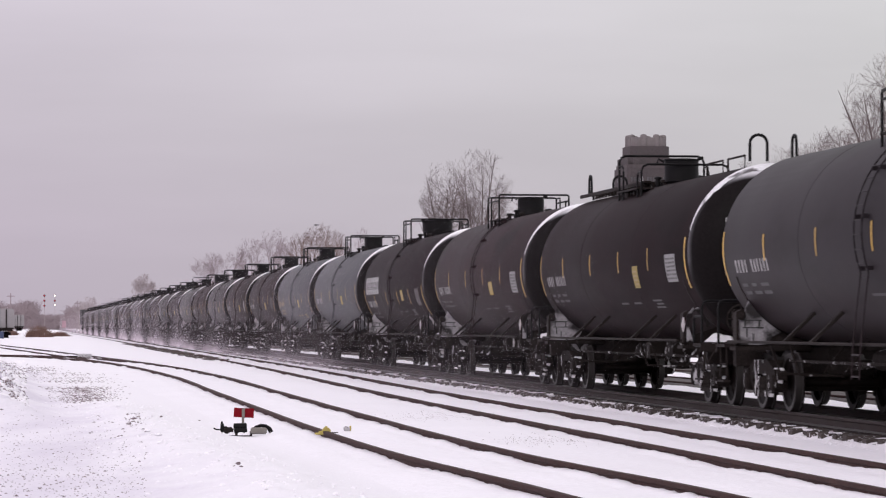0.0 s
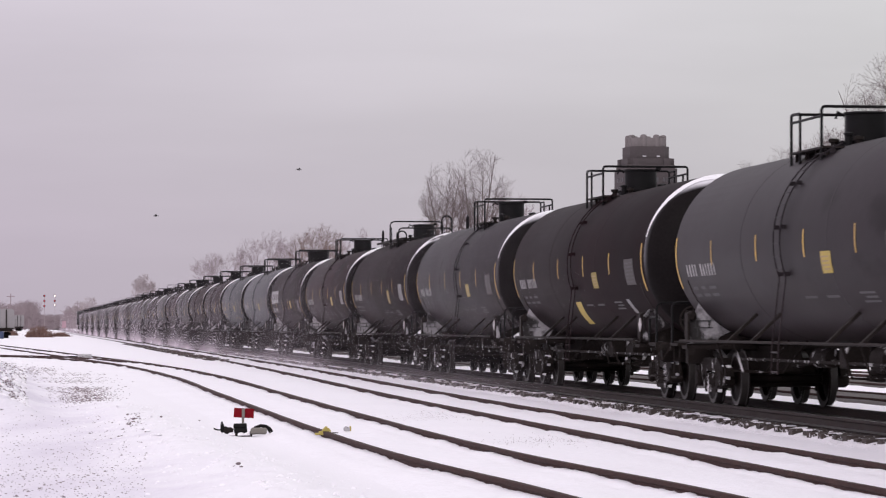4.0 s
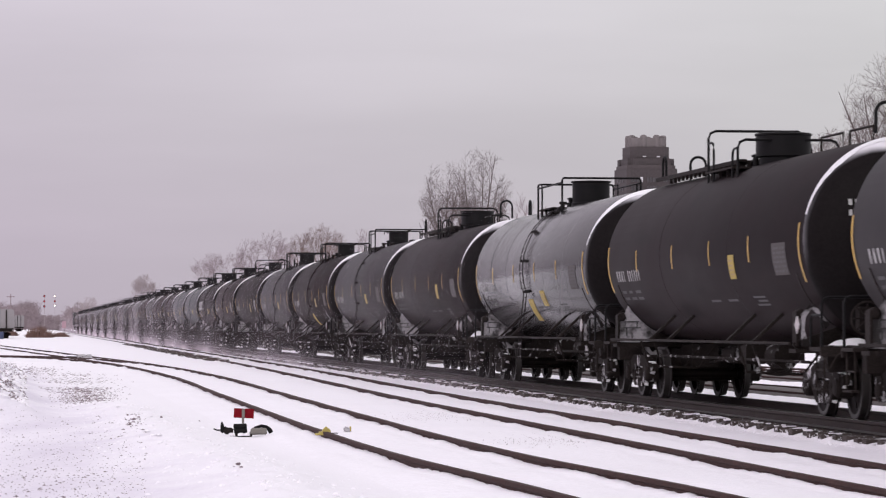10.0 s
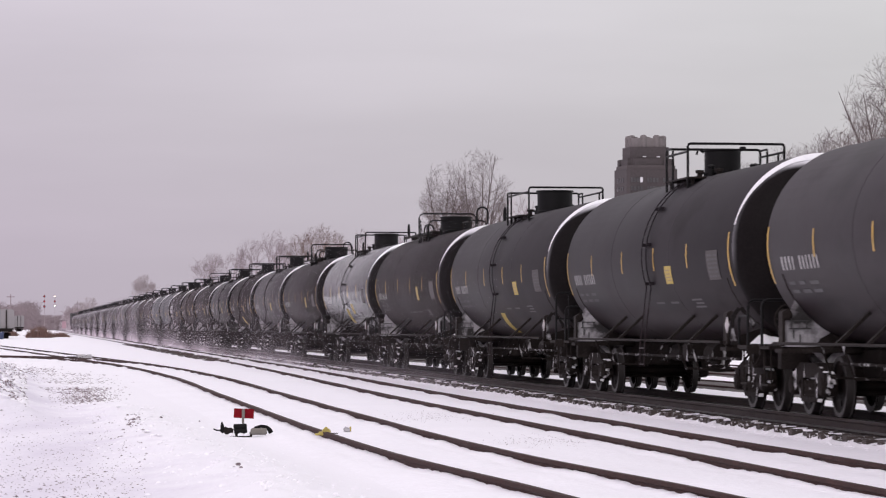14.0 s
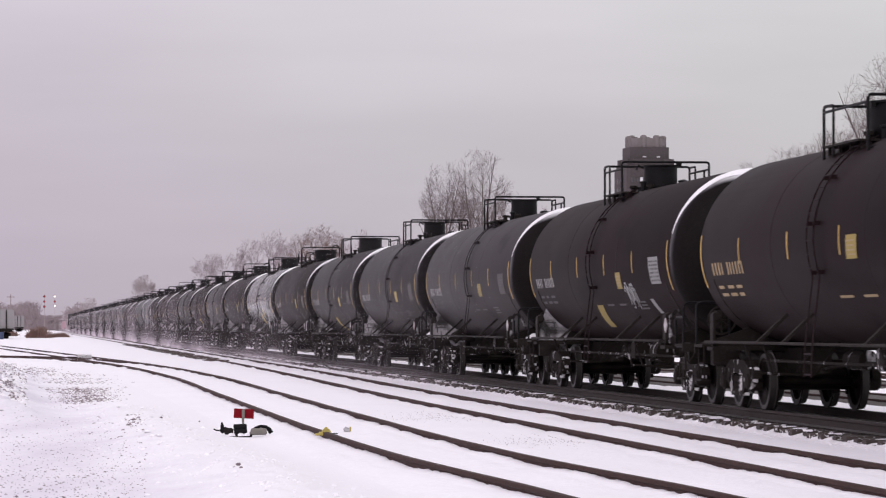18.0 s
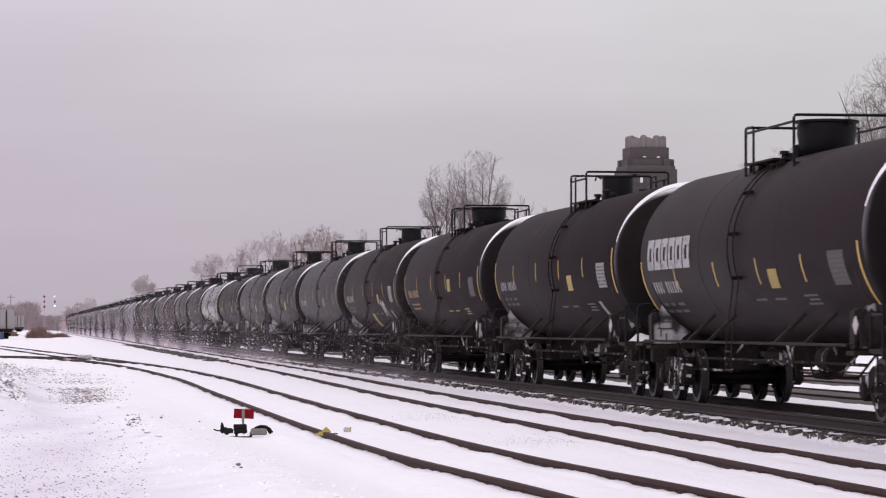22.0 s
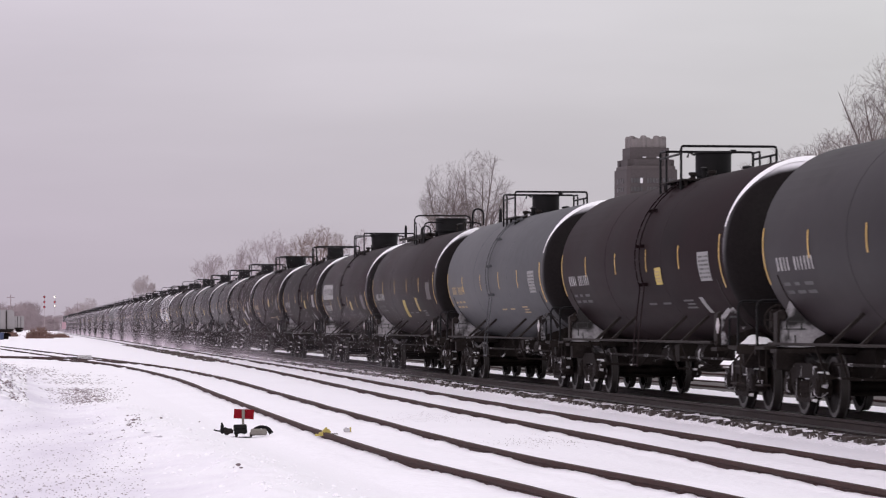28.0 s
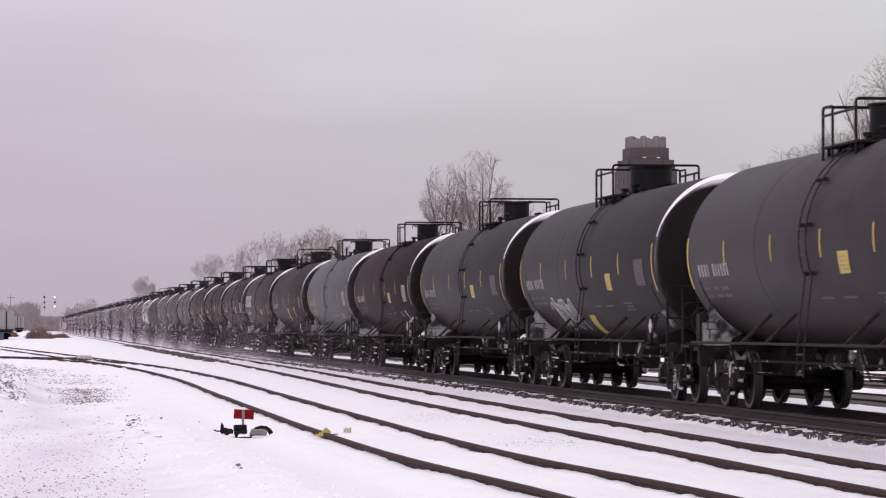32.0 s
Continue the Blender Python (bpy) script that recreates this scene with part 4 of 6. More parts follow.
def hopper(px0, px1, py0, py1, dist, label):
    """A parked covered hopper seen from its end quarter."""
    x0, y = place(px0, dist)
    x1, _ = place(px1, dist)
    w, h = x1 - x0, top_of(py0, dist)
    c = tagged(new("hopper_car"), label, "freight car", "parked freight cars")
    c.matrix_world = pose((x0 + x1) / 2, y, 0, 0, 0, 8)
    L = 14.0
    b = Build()
    b.prism([(-1.5, 1.2), (1.5, 1.2), (1.55, h - 0.25), (1.2, h), (-1.2, h), (-1.55, h - 0.25)], 0, L, "y")
    part("body", b.mesh("body", HOPPER), c, "faded grey-white body")
    for i in range(8):
        part("rib", Build().box((-1.57, 0.6 + i * 1.8, h * 0.55), (0.08, 0.12, h * 0.55)).mesh("rib", HOPPER), c)
    for xx in (-1.42, -0.5, 0.5, 1.42):
        part("end_post", Build().box((xx, -0.10, (h + 1.2) / 2), (0.14, 0.2, h - 1.4)).mesh("end_post", STEEL if abs(xx) < 1 else HOPPER), c)
    part("end_sill", Build().box((0, -0.22, 1.25), (2.9, 0.35, 0.22), bevel=0.02).mesh("end_sill", STEEL), c)
    part("end_ladder", join(*[Build().pipe([(-1.3, -0.15, 1.2 + k * 0.3), (-0.9, -0.15, 1.2 + k * 0.3)], 0.02, 4) for k in range(9)]).mesh("end_ladder", STEEL), c)
    part("underframe", Build().box((0, L / 2, 1.05), (2.6, L, 0.3)).mesh("underframe", STEEL), c)
    for yy in (1.8, L - 1.8):
        tr = part("truck", Build().box((0, yy, 0.55), (2.2, 1.9, 0.4), bevel=0.05).mesh("truck", STEEL), c)
        for dy in (-0.85, 0.85):
            part("wheelset", Build().lathe([(0.42, -0.8), (0.42, 0.8)], "x", 18, (0, yy + dy, 0.44)).mesh("wheelset", WHEEL), tr)


hopper(-15, 24, 548, 595, 410, "faded grey-white covered hopper parked on a yard track")
hopper(26.5, 41.5, 559, 592, 960, "pale boxcar parked farther along the yard track")


def drum():
    x, y = place(2, 395)
    d = tagged(new("blue_barrel"), "blue barrel standing in the snow by the hopper", "barrel")
    d.matrix_world = pose(x, y, 0)
    part("drum", Build().lathe([(0.35, 0), (0.36, 0.3), (0.35, 0.32), (0.36, 0.6), (0.35, 0.9), (0.3, 0.92)], "z", 16).mesh("drum", BLUE), d)


drum()


def switch_machine():
    d = tagged(new("switch_machine"), "frosted switch machine beside the turnout points", "switch machine")
    d.matrix_world = pose(-18.1, 157.3, 0.0, 0, 0, 8)
    part("case", Build().box((0, 0, 0.13), (0.42, 0.4, 0.20), bevel=0.04).mesh("case", RIME), d, "snow-crusted case")
    part("motor", Build().box((0.36, 0.1, 0.13), (0.28, 0.3, 0.2), bevel=0.04).mesh("motor", RIME), d)
    part("rod", Build().pipe([(-0.2, 0, 0.1), (-0.75, 0.2, 0.1)], 0.03, 6).mesh("rod", STEEL), d)


switch_machine()


def siding_ties():
    """Tie ends that the wind has bared along the far part of the siding."""
    rnd = random.Random(8)
    d = tagged(new("siding_ties"), "dark tie ends bared along the siding", "railway tie", kind="structure")
    me = Build().box((0, 0, 0), (1.3, 0.24, 0.16), bevel=0.015).mesh("tie", TIE)
    s = 104.0
    while s < 235:
        part("tie", me, d, "", spot(s, SIDING(s) - 0.72 - rnd.uniform(0, 0.3), -0.052 + rnd.uniform(-0.02, 0.012), rnd.uniform(-6, 6)))
        s += 0.55 * rnd.choice((2, 2, 3, 4))


siding_ties()


# ---- tank cars: y forward along the car, x to its far side, z up from the rail head ----
TR, TZ, HALF = 1.51, 2.585, 7.6       # tank radius, axis height, half length between the rims
HEAD = 0.62
TRUCK_Y, AXLE = 6.93, 0.89
WR = 0.457


def tank_mesh(paint, rings):
    b = Build()
    n = 56
    prof = []
    for i in range(7):
        a = math.pi / 2 * i / 7
        prof.append((TR * math.sin(a) + (0.001 if i == 0 else 0), -HALF - HEAD * math.cos(a)))
    prof += [(TR, -HALF), (TR, HALF)]
    for i in range(6, -1, -1):
        a = math.pi / 2 * i / 7
        prof.append((TR * math.sin(a) + (0.001 if i == 0 else 0), HALF + HEAD * math.cos(a)))
    b.lathe(prof, "y", n, (0, 0, TZ))
    me = b.mesh("tank", PAINT[paint], True)
    me.materials.append(HEAD_REAR)
    for p in me.polygons:
        if p.center.y < -HALF - 0.02:
            p.material_index = 1
    return me


def seam_mesh(paint):
    h = 0.0018 if paint == "gloss" else 0.0022
    return Build().lathe([(TR - 0.01, -0.034), (TR + h, -0.024), (TR + h, 0.024), (TR - 0.01, 0.034)], "y", 56, (0, 0, TZ)).mesh("weld_seam", PAINT[paint])


def head_snow_mesh(seed, ragged):
    """Snow caught on the upper edge of the rear head: a thread down the near side that widens to a wedge on top."""
    rnd = random.Random(seed)
    ph = rnd.uniform(0, 6)
    deep = rnd.uniform(0.05, 0.11)
    wob = 0.45 if ragged else 0.10
    vs, fs = [], []
    nt, nr = 60, 5
    for i in range(nt + 1):
        f = i / nt
        deg = 166 - 154 * f
        a = radians(deg)
        w = 0.002 + 0.034 * smooth(0.0, 0.34, f) + deep * smooth(118, 66, deg) * smooth(8, 40, deg)
        w *= 1 + wob * (0.6 * math.sin(9 * f + ph) + 0.4 * math.sin(23 * f + 2 * ph) + (0.8 * nz(f * 30, ph, 1) if ragged else 0))
        for j in range(nr + 1):
            rho = 1.0 - max(w, 0.001) * j / nr
            puff = 0.008 + min(0.012, w * 0.4) * math.sin(math.pi * (j + 0.4) / (nr + 0.8))
            r = TR * rho + (0.004 if j == 0 else 0)
            y = -HALF - HEAD * math.sqrt(max(0, 1 - rho * rho)) - puff
            vs.append((r * math.cos(a), y, TZ + r * math.sin(a)))
    for i in range(nt):
        for j in range(nr):
            k = i * (nr + 1) + j
            fs.append((k, k + 1, k + nr + 2, k + nr + 1))
    # close it against the head
    o = len(vs)
    vs += [(x * 0.992, y + 0.09, TZ + (z - TZ) * 0.992) for x, y, z in vs]
    rim = [i * (nr + 1) for i in range(nt + 1)]
    inn = [i * (nr + 1) + nr for i in range(nt + 1)]
    for row in (rim, inn):
        fs += [(row[i], row[i + 1], row[i + 1] + o, row[i] + o) for i in range(nt)]
    return Build().add(vs, fs).mesh("head_snow", HEAD_SNOW if ragged else SMOOTH_SNOW, True)


def head_mark_mesh():
    """Rows of pale bars stencilled on the near upper part of the rear head."""
    b = Build()
    for x0, z0, h, count, pitch in ((-0.95, 3.07, 0.085, 4, 0.09), (-0.95, 2.92, 0.085, 6, 0.08)):
        for i in range(count):
            vs = []
            for x in (x0 + i * pitch, x0 + (i + 0.55) * pitch):
                for z in (z0, z0 + h):
                    rho2 = (x * x + (z - TZ) ** 2) / TR ** 2
                    vs.append((x, -HALF - HEAD * math.sqrt(max(0.0, 1 - rho2)) - 0.012, z))
            b.add(vs, [(0, 1, 3, 2)])
    return b.mesh("head_mark", STENCIL)


def skin(y, z, off=0.006):
    dz = z - TZ
    k = math.sqrt(max(0.0, (TR + off) ** 2 - dz * dz))
    return (-k, y, z)


def decal(rects, name, mat, off=0.006):
    """Thin painted or glued patches on the near side of the shell: (y0, y1, z0, z1, slant)."""
    b = Build()
    for y0, y1, z0, z1, *sl in rects:
        s = sl[0] if sl else 0
        n = max(1, int((z1 - z0) / 0.09))
        vs = []
        for i in range(n + 1):
            z = z0 + (z1 - z0) * i / n
            d = s * (i / n)
            vs += [skin(y0 + d, z, off), skin(y1 + d, z, off)]
        b.add(vs, [(2 * i, 2 * i + 1, 2 * i + 3, 2 * i + 2) for i in range(n)])
    return b.mesh(name, mat)


def letter_bars(rnd, y, z, h, count, pitch):
    """A row of slim bars, one for a character, reading backwards along the car from y."""
    out = []
    for i in range(count):
        y0, y1 = y - i * pitch - pitch * rnd.uniform(0.40, 0.55), y - i * pitch
        out.append((y0, y1, z, z + h * rnd.uniform(0.94, 1.0)))
    return out


def ladder_mesh(mat):
    b = Build()
    for dy in (-0.2, 0.2):
        pts = [(-1.62, dy, 0.62), (-1.60, dy, 1.1)]
        for i in range(15):
            a = radians(200 - i * 6.2)
            pts.append((1.585 * math.cos(a), dy, TZ + 1.585 * math.sin(a)))
        b.pipe(pts, 0.012, 5)
    for z in (0.66, 0.95):
        b.pipe([(-1.615, -0.2, z), (-1.615, 0.2, z)], 0.014, 4)
    for i in range(13):
        a = radians(202 - i * 7)
        p = (1.60 * math.cos(a), TZ + 1.60 * math.sin(a))
        b.pipe([(p[0], -0.2, p[1]), (p[0], 0.2, p[1])], 0.008, 4)
    for i in (0, 4, 8, 12):
        a = radians(198 - i * 6.5)
        for dy in (-0.2, 0.2):
            b.box((1.55 * math.cos(a), dy, TZ + 1.55 * math.sin(a)), (0.08, 0.05, 0.06))
    return b.mesh("ladder", mat)


PX, PY0, PY1, PTOP = 0.88, 0.05, 1.9, 4.60   # half width, ends and rail height of the top platform


def guard_rail_mesh(kind):
    """Pipe railing round the top platform: a tall arch at each end, lower side rails and two grab posts."""
    px = 0.86 if kind == "short" else PX
    base = TZ + math.sqrt(TR ** 2 - px ** 2) - 0.08
    y0, y1 = {"plain": (PY0, PY1), "mid": (PY0 - 0.6, PY1), "long": (PY0 - 1.4, PY1), "short": (PY0 - 0.4, PY1)}[kind]
    r = 0.023
    bs = []
    curl = 0.13 if kind == "short" else 0.045
    for y, top in ((y0, PTOP - 0.16 if kind == "short" else PTOP), (y1, PTOP + 0.12 if kind == "short" else PTOP)):
        bs.append(bent([(-px, y, base), (-px, y, top), (px, y, top), (px, y, base)], r, 6, curl))
    if kind == "short":
        for x in (-px, px):
            bs.append(bent([(x, y1 - 0.42, base), (x, y1 - 0.42, PTOP - 0.10), (x, y1, PTOP - 0.10)], r * 0.9, 6, curl))
            bs.append(bent([(x, y0 + 0.40, base), (x, y0 + 0.40, PTOP - 0.30), (x, y0, PTOP - 0.30)], r * 0.9, 6, curl))
        return join(*bs).mesh("guard_rail", IRON)
    low = PTOP - 0.14 if kind == "plain" else PTOP - 0.1
    for x in (-px, px):
        bs.append(bent([(x, y0, low), (x, y1, low)], r * 0.9, 6, 0.045))
        bs.append(bent([(x, y1 - 0.55, base), (x, y1 - 0.55, PTOP - 0.02), (x, y1, PTOP - 0.02)], r * 0.9, 6, 0.045))
    bs.append(bent([(px, y0 + 0.45, base), (px, y0 + 0.45, low), (px, y0, low)], r * 0.9, 6, 0.045))
    bs.append(bent([(-px, y0, base + 0.12), (px, y0, 4.16)], r * 0.8, 6, 0.045))
    return join(*bs).mesh("guard_rail", IRON)


def platform_mesh(kind):
    b = Build()
    y0, y1 = (PY0 - 0.1, PY1 + 0.1)
    for x in (-0.72, 0.72):
        z = TZ + math.sqrt(TR ** 2 - 0.72 ** 2) + 0.16
        b.box((x, (y0 + y1) / 2, z - 0.08), (0.34, y1 - y0, 0.03))
        for k in range(4):
            y = y0 + 0.1 + k * (y1 - y0 - 0.2) / 3
            b.box((x * 1.1, y, z - 0.16), (0.05, 0.04, 0.16))
    if kind == "hoops":
        for y in [0.7 + i * 0.36 for i in range(19)]:
            b.box((-0.42, y, 4.10), (0.05, 0.05, 0.10))
        for x in (-0.55, -0.28):
            b.box((x, 4.0, 4.15), (0.13, 6.8, 0.035))
        b.box((-0.66, 4.0, 4.12), (0.03, 6.8, 0.07))
        for y0, y1 in ((-3.9, -5.2), (-5.6, -6.9)):
            b.pipe([(-0.35, y0, 4.0), (-0.35, y0, 4.26), (-0.35, y1, 4.26), (-0.35, y1, 4.0)], 0.02, 5)
    return b.mesh("top_platform", STEEL)


def hoop_mesh():
    z = 4.12
    pts = [(-0.15, 0, z)]
    for i in range(9):
        a = math.pi - math.pi * i / 8
        pts.append((0.15 * math.cos(a), 0, z + 0.30 + 0.15 * math.sin(a)))
    pts.append((0.15, 0, z))
    return Build().pipe(pts, 0.026, 6).mesh("grab_hoop", IRON)


def housing_mesh(kind):
    """The lidded housing over the valves, on a short neck."""
    b = Build()
    c = (0, 0.55, 0)
    if kind == "bowl":
        b.lathe([(0.36, 3.96), (0.36, 4.02), (0.32, 4.04), (0.39, 4.08), (0.44, 4.18), (0.47, 4.38), (0.47, 4.56), (0.52, 4.57), (0.52, 4.60), (0.48, 4.61), (0.02, 4.62)], "z", 26, c)
        for a in (0.6, 2.0, 3.6, 5.2):
            b.box((0.53 * math.cos(a), 0.55 + 0.53 * math.sin(a), 4.55), (0.07, 0.07, 0.10))
    elif kind == "tall":
        b.lathe([(0.44, 4.00), (0.44, 4.10), (0.42, 4.12), (0.42, 4.55), (0.45, 4.56), (0.45, 4.59), (0.02, 4.60)], "z", 26, c)
    elif kind == "wide":
        b.lathe([(0.40, 4.02), (0.40, 4.16), (0.46, 4.18), (0.46, 4.52), (0.48, 4.53), (0.48, 4.56), (0.45, 4.57), (0.02, 4.58)], "z", 26, c)
    else:
        b.lathe([(0.27, 3.98), (0.27, 4.10), (0.33, 4.12), (0.33, 4.52), (0.355, 4.53), (0.355, 4.56), (0.02, 4.58)], "z", 26, c)
        b.box((0.33, 0.35, 4.57), (0.10, 0.09, 0.07), bevel=0.015)
        b.pipe([(-0.36, 0.50, 4.50), (-0.47, 0.48, 4.56), (-0.50, 0.47, 4.46)], 0.022, 5)
    return b.mesh("valve_housing", IRON, True)


def fittings_mesh():
    """A low bolted manway plate, and a row of small valve bonnets behind the housing."""
    b = Build()
    b.lathe([(0.30, 3.98), (0.30, 4.12), (0.34, 4.13), (0.34, 4.16), (0.02, 4.17)], "z", 16, (0.0, 1.40, 0))
    for i in range(6):
        a = i * math.pi / 3
        b.box((0.33 * math.cos(a), 1.40 + 0.33 * math.sin(a), 4.15), (0.05, 0.05, 0.06))
    for x, y, h in ((0.46, 0.50, 4.26), (0.56, 0.36, 4.20), (0.36, 0.22, 4.24), (-0.40, 0.30, 4.22)):
        b.lathe([(0.05, 3.90), (0.05, h - 0.04), (0.075, h - 0.03), (0.075, h), (0.02, h + 0.02)], "z", 8, (x, y, 0))
    return b.mesh("manway", IRON)


def valve_mesh():
    return Build().lathe([(0.05, 3.90), (0.05, 4.10), (0.08, 4.11), (0.08, 4.16), (0.01, 4.17)], "z", 8).mesh("valve", STEEL)


def sill_mesh():
    b = Build()
    b.box((0, 0, -0.06), (0.5, 2.6, 0.46), bevel=0.03)
    b.box((0, -1.24, 0), (0.52, 0.08, 0.42))
    b.box((0, 0.6, 0.2), (0.7, 1.1, 0.05))
    return b.mesh("stub_sill", STEEL)


def coupler_mesh():
    b = Build()
    b.box((0, 0.35, 0), (0.14, 0.7, 0.16), bevel=0.02)
    b.prism([(-0.16, -0.28), (0.14, -0.28), (0.16, -0.02), (0.05, 0.06), (-0.12, 0.05), (-0.17, -0.1)], -0.15, 0.15, "z")
    b.box((0.06, -0.05, -0.2), (0.05, 0.07, 0.14))
    return b.mesh("coupler", STEEL)


def bolster_mesh():
    """Saddle plate that carries the tank over a truck: it fills the space from the sill to the shell on both sides."""
    b = Build()
    for sd in (-1, 1):
        arc = []
        for i in range(8):
            a = radians(198 + i * 8.5)
            arc.append((-sd * (TR + 0.01) * math.cos(a) * -1, TZ + (TR + 0.01) * math.sin(a)))
        out = [(x, z) for x, z in arc] + [(sd * -0.2 * -1, 0.92), (sd * 1.0, 0.92), (sd * 1.46, 1.02), (sd * 1.50, 1.10)]
        b.prism(out, -0.03, 0.03, "y")
        b.box((sd * 1.45, 0, 1.30), (0.04, 0.24, 0.50))
        b.lathe([(0.05, -0.10), (0.085, -0.08), (0.085, 0.08), (0.05, 0.10)], "y", 7, (sd * 1.39, -0.02, 1.51))
        b.box((sd * 0.85, 0, 0.98), (1.3, 0.42, 0.06))
    return b.mesh("bolster", STEEL)


def bolster_snow_mesh(seed):
    """Snow plastered over the saddle plate, sharp against the shell, ragged at its inner foot."""
    rnd = random.Random(seed)
    b = Build()
    out = []
    for i in range(10):
        a = radians(214 + i * 3.1)
        r = TR + 0.012
        out.append((r * math.cos(a), TZ + r * math.sin(a)))
    k = rnd.uniform(-0.06, 0.10)
    out += [(-0.80 - k, 1.16), (-0.84 - k, 1.10), (-0.76 - k, 1.05), (-1.1, 1.035), (-1.46, 1.04), (-1.47, 1.38), (-1.42, 1.46), (-1.34, 1.48), (-1.33, 1.56)]
    b.prism(out, -0.055, -0.035, "y")
    return b.mesh("bolster_snow", BOLSTER_SNOW)


def gusset_mesh(seed):
    """A snow-crusted gusset that hangs from the bolster over the truck."""
    k = 0.04 * seed
    b = Build().prism([(-1.02, 0.99), (-0.90, 0.99), (-0.70 - k, 0.84), (-0.64, 0.98), (-0.46, 0.98), (-0.50 - k, 0.86), (-0.66, 0.74), (-0.80, 0.78)], -0.05, -0.02, "y")
    return b.mesh("gusset", BOLSTER_SNOW)


def end_bracket_mesh():
    """The open bracket under the rear of the shell: an upright plate and a sloping stay with rime on their edges."""
    b = Build()
    b.prism([(-1.47, 1.05), (-1.36, 1.05), (-1.43, 1.30), (-1.41, 1.48), (-1.32, 1.60), (-1.36, 1.65), (-1.47, 1.52)], -0.02, 0.02, "y")
    b.prism([(-1.34, 1.62), (-1.28, 1.66), (-1.06, 1.36), (-1.12, 1.30), (-1.20, 1.48)], -0.02, 0.02, "y")
    return b.mesh("end_bracket", RIMED)


def platform_snow_mesh(seed):
    """A mound of snow drifted on the end platform."""
    rnd = random.Random(60 + seed)
    nx, ny = 14, 6
    w, d, h = rnd.uniform(0.42, 0.66), 0.46, rnd.uniform(0.12, 0.21)
    x0 = -1.28 + rnd.uniform(0, 0.12)
    vs = []
    for i in range(nx + 1):
        for j in range(ny + 1):
            u, v = i / nx, j / ny
            bump = (math.sin(math.pi * u) ** 0.6) * (math.sin(math.pi * v) ** 0.5)
            vs.append((x0 + w * u, -d / 2 + d * v, 1.065 + h * bump * (0.75 + 0.5 * nz(u * 4 + seed * 3.1, v * 2, 1))))
    fs = [(i * (ny + 1) + j, i * (ny + 1) + j + 1, (i + 1) * (ny + 1) + j + 1, (i + 1) * (ny + 1) + j) for i in range(nx) for j in range(ny)]
    o = len(vs)
    vs += [(x0, -d / 2, 1.05), (x0 + w, -d / 2, 1.05), (x0 + w, d / 2, 1.05), (x0, d / 2, 1.05)]
    fs.append((o, o + 1, o + 2, o + 3))
    return Build().add(vs, fs).mesh("platform_snow", SMOOTH_SNOW, True)


def frame_snow_mesh(seed):
    """Snow driven on to the rear faces of a side frame."""
    rnd = random.Random(80 + seed)
    b = Build()
    for y, z0, z1, w in ((-0.455, 0.24, 0.60, 0.10), (-1.06, 0.46, 0.66, 0.11), (0.345, 0.30, 0.52, 0.08), (0.70, 0.52, 0.72, 0.09)):
        k = rnd.uniform(-0.02, 0.02)
        b.prism([(-w * 0.5, z0 + k), (w * 0.2, z0 - 0.02), (w * 0.55, z0 + 0.14), (w * 0.45, z1 + k), (0.0, z1 + 0.03), (-w * 0.4, z1 - 0.05), (-w * 0.2, (z0 + z1) / 2)], y - 0.012, y + 0.004, "y")
    b.box((0.02, -0.16, 0.575), (0.13, 0.26, 0.03), bevel=0.012)
    b.box((0.0, -0.92, 0.672), (0.12, 0.20, 0.025), bevel=0.01)
    return b.mesh("frame_snow", SMOOTH_SNOW)


def bolster_stencil_mesh():
    b = Build()
    for x0, x1, z0, z1 in ((-1.33, -1.05, 1.415, 1.435), (-1.36, -1.02, 1.30, 1.318), (-1.30, -1.28, 1.16, 1.30), (-1.10, -1.08, 1.30, 1.42), (-1.33, -1.31, 1.30, 1.42), (-1.20, -1.18, 1.10, 1.22)):
        b.box(((x0 + x1) / 2, -0.079, (z0 + z1) / 2), (x1 - x0, 0.006, z1 - z0))
    return b.mesh("bolster_stencil", INK)


def end_platform_mesh():
    b = Build()
    b.box((0, 0, 1.02), (2.9, 0.62, 0.05))
    for i in range(9):
        b.box((-1.28 + i * 0.32, 0.0, 1.055), (0.05, 0.58, 0.03))
    b.box((0, -0.30, 0.98), (2.9, 0.05, 0.14))
    b.box((0, 0.16, 0.84), (2.5, 0.22, 0.30), bevel=0.02)
    b.box((-0.55, 0.02, 0.62), (0.5, 0.30, 0.22), bevel=0.03)
    for x in (-1.38, 1.38):
        b.pipe([(x, -0.26, 1.0), (x, -0.26, 0.45), (x, 0.16, 0.45), (x, 0.16, 1.0)], 0.018, 5)
        b.box((x, -0.05, 0.45), (0.12, 0.45, 0.03))
        b.pipe([(x, -0.26, 0.72), (x, 0.16, 0.72)], 0.016, 5)
    return b.mesh("end_platform", STEEL)


def end_railing_mesh(high):
    top = 2.05 if high else 1.75
    bs = [bent([(-1.42, -0.27, 1.0), (-1.42, -0.27, top), (-0.62, -0.27, top), (-0.62, -0.27, 1.0)], 0.022)]
    if high:
        for x in (-1.15, -0.88):
            bs.append(bent([(x, -0.27, 1.0), (x, -0.27, top)], 0.016))
        bs.append(bent([(-1.42, -0.27, 1.5), (-0.62, -0.27, 1.5)], 0.018))
    else:
        bs.append(bent([(-1.42, -0.27, 1.0), (-1.42, 0.35, 1.0), (-1.42, 0.35, 1.5), (-1.42, -0.27, 1.5)], 0.02))
    return join(*bs).mesh("end_railing", IRON)


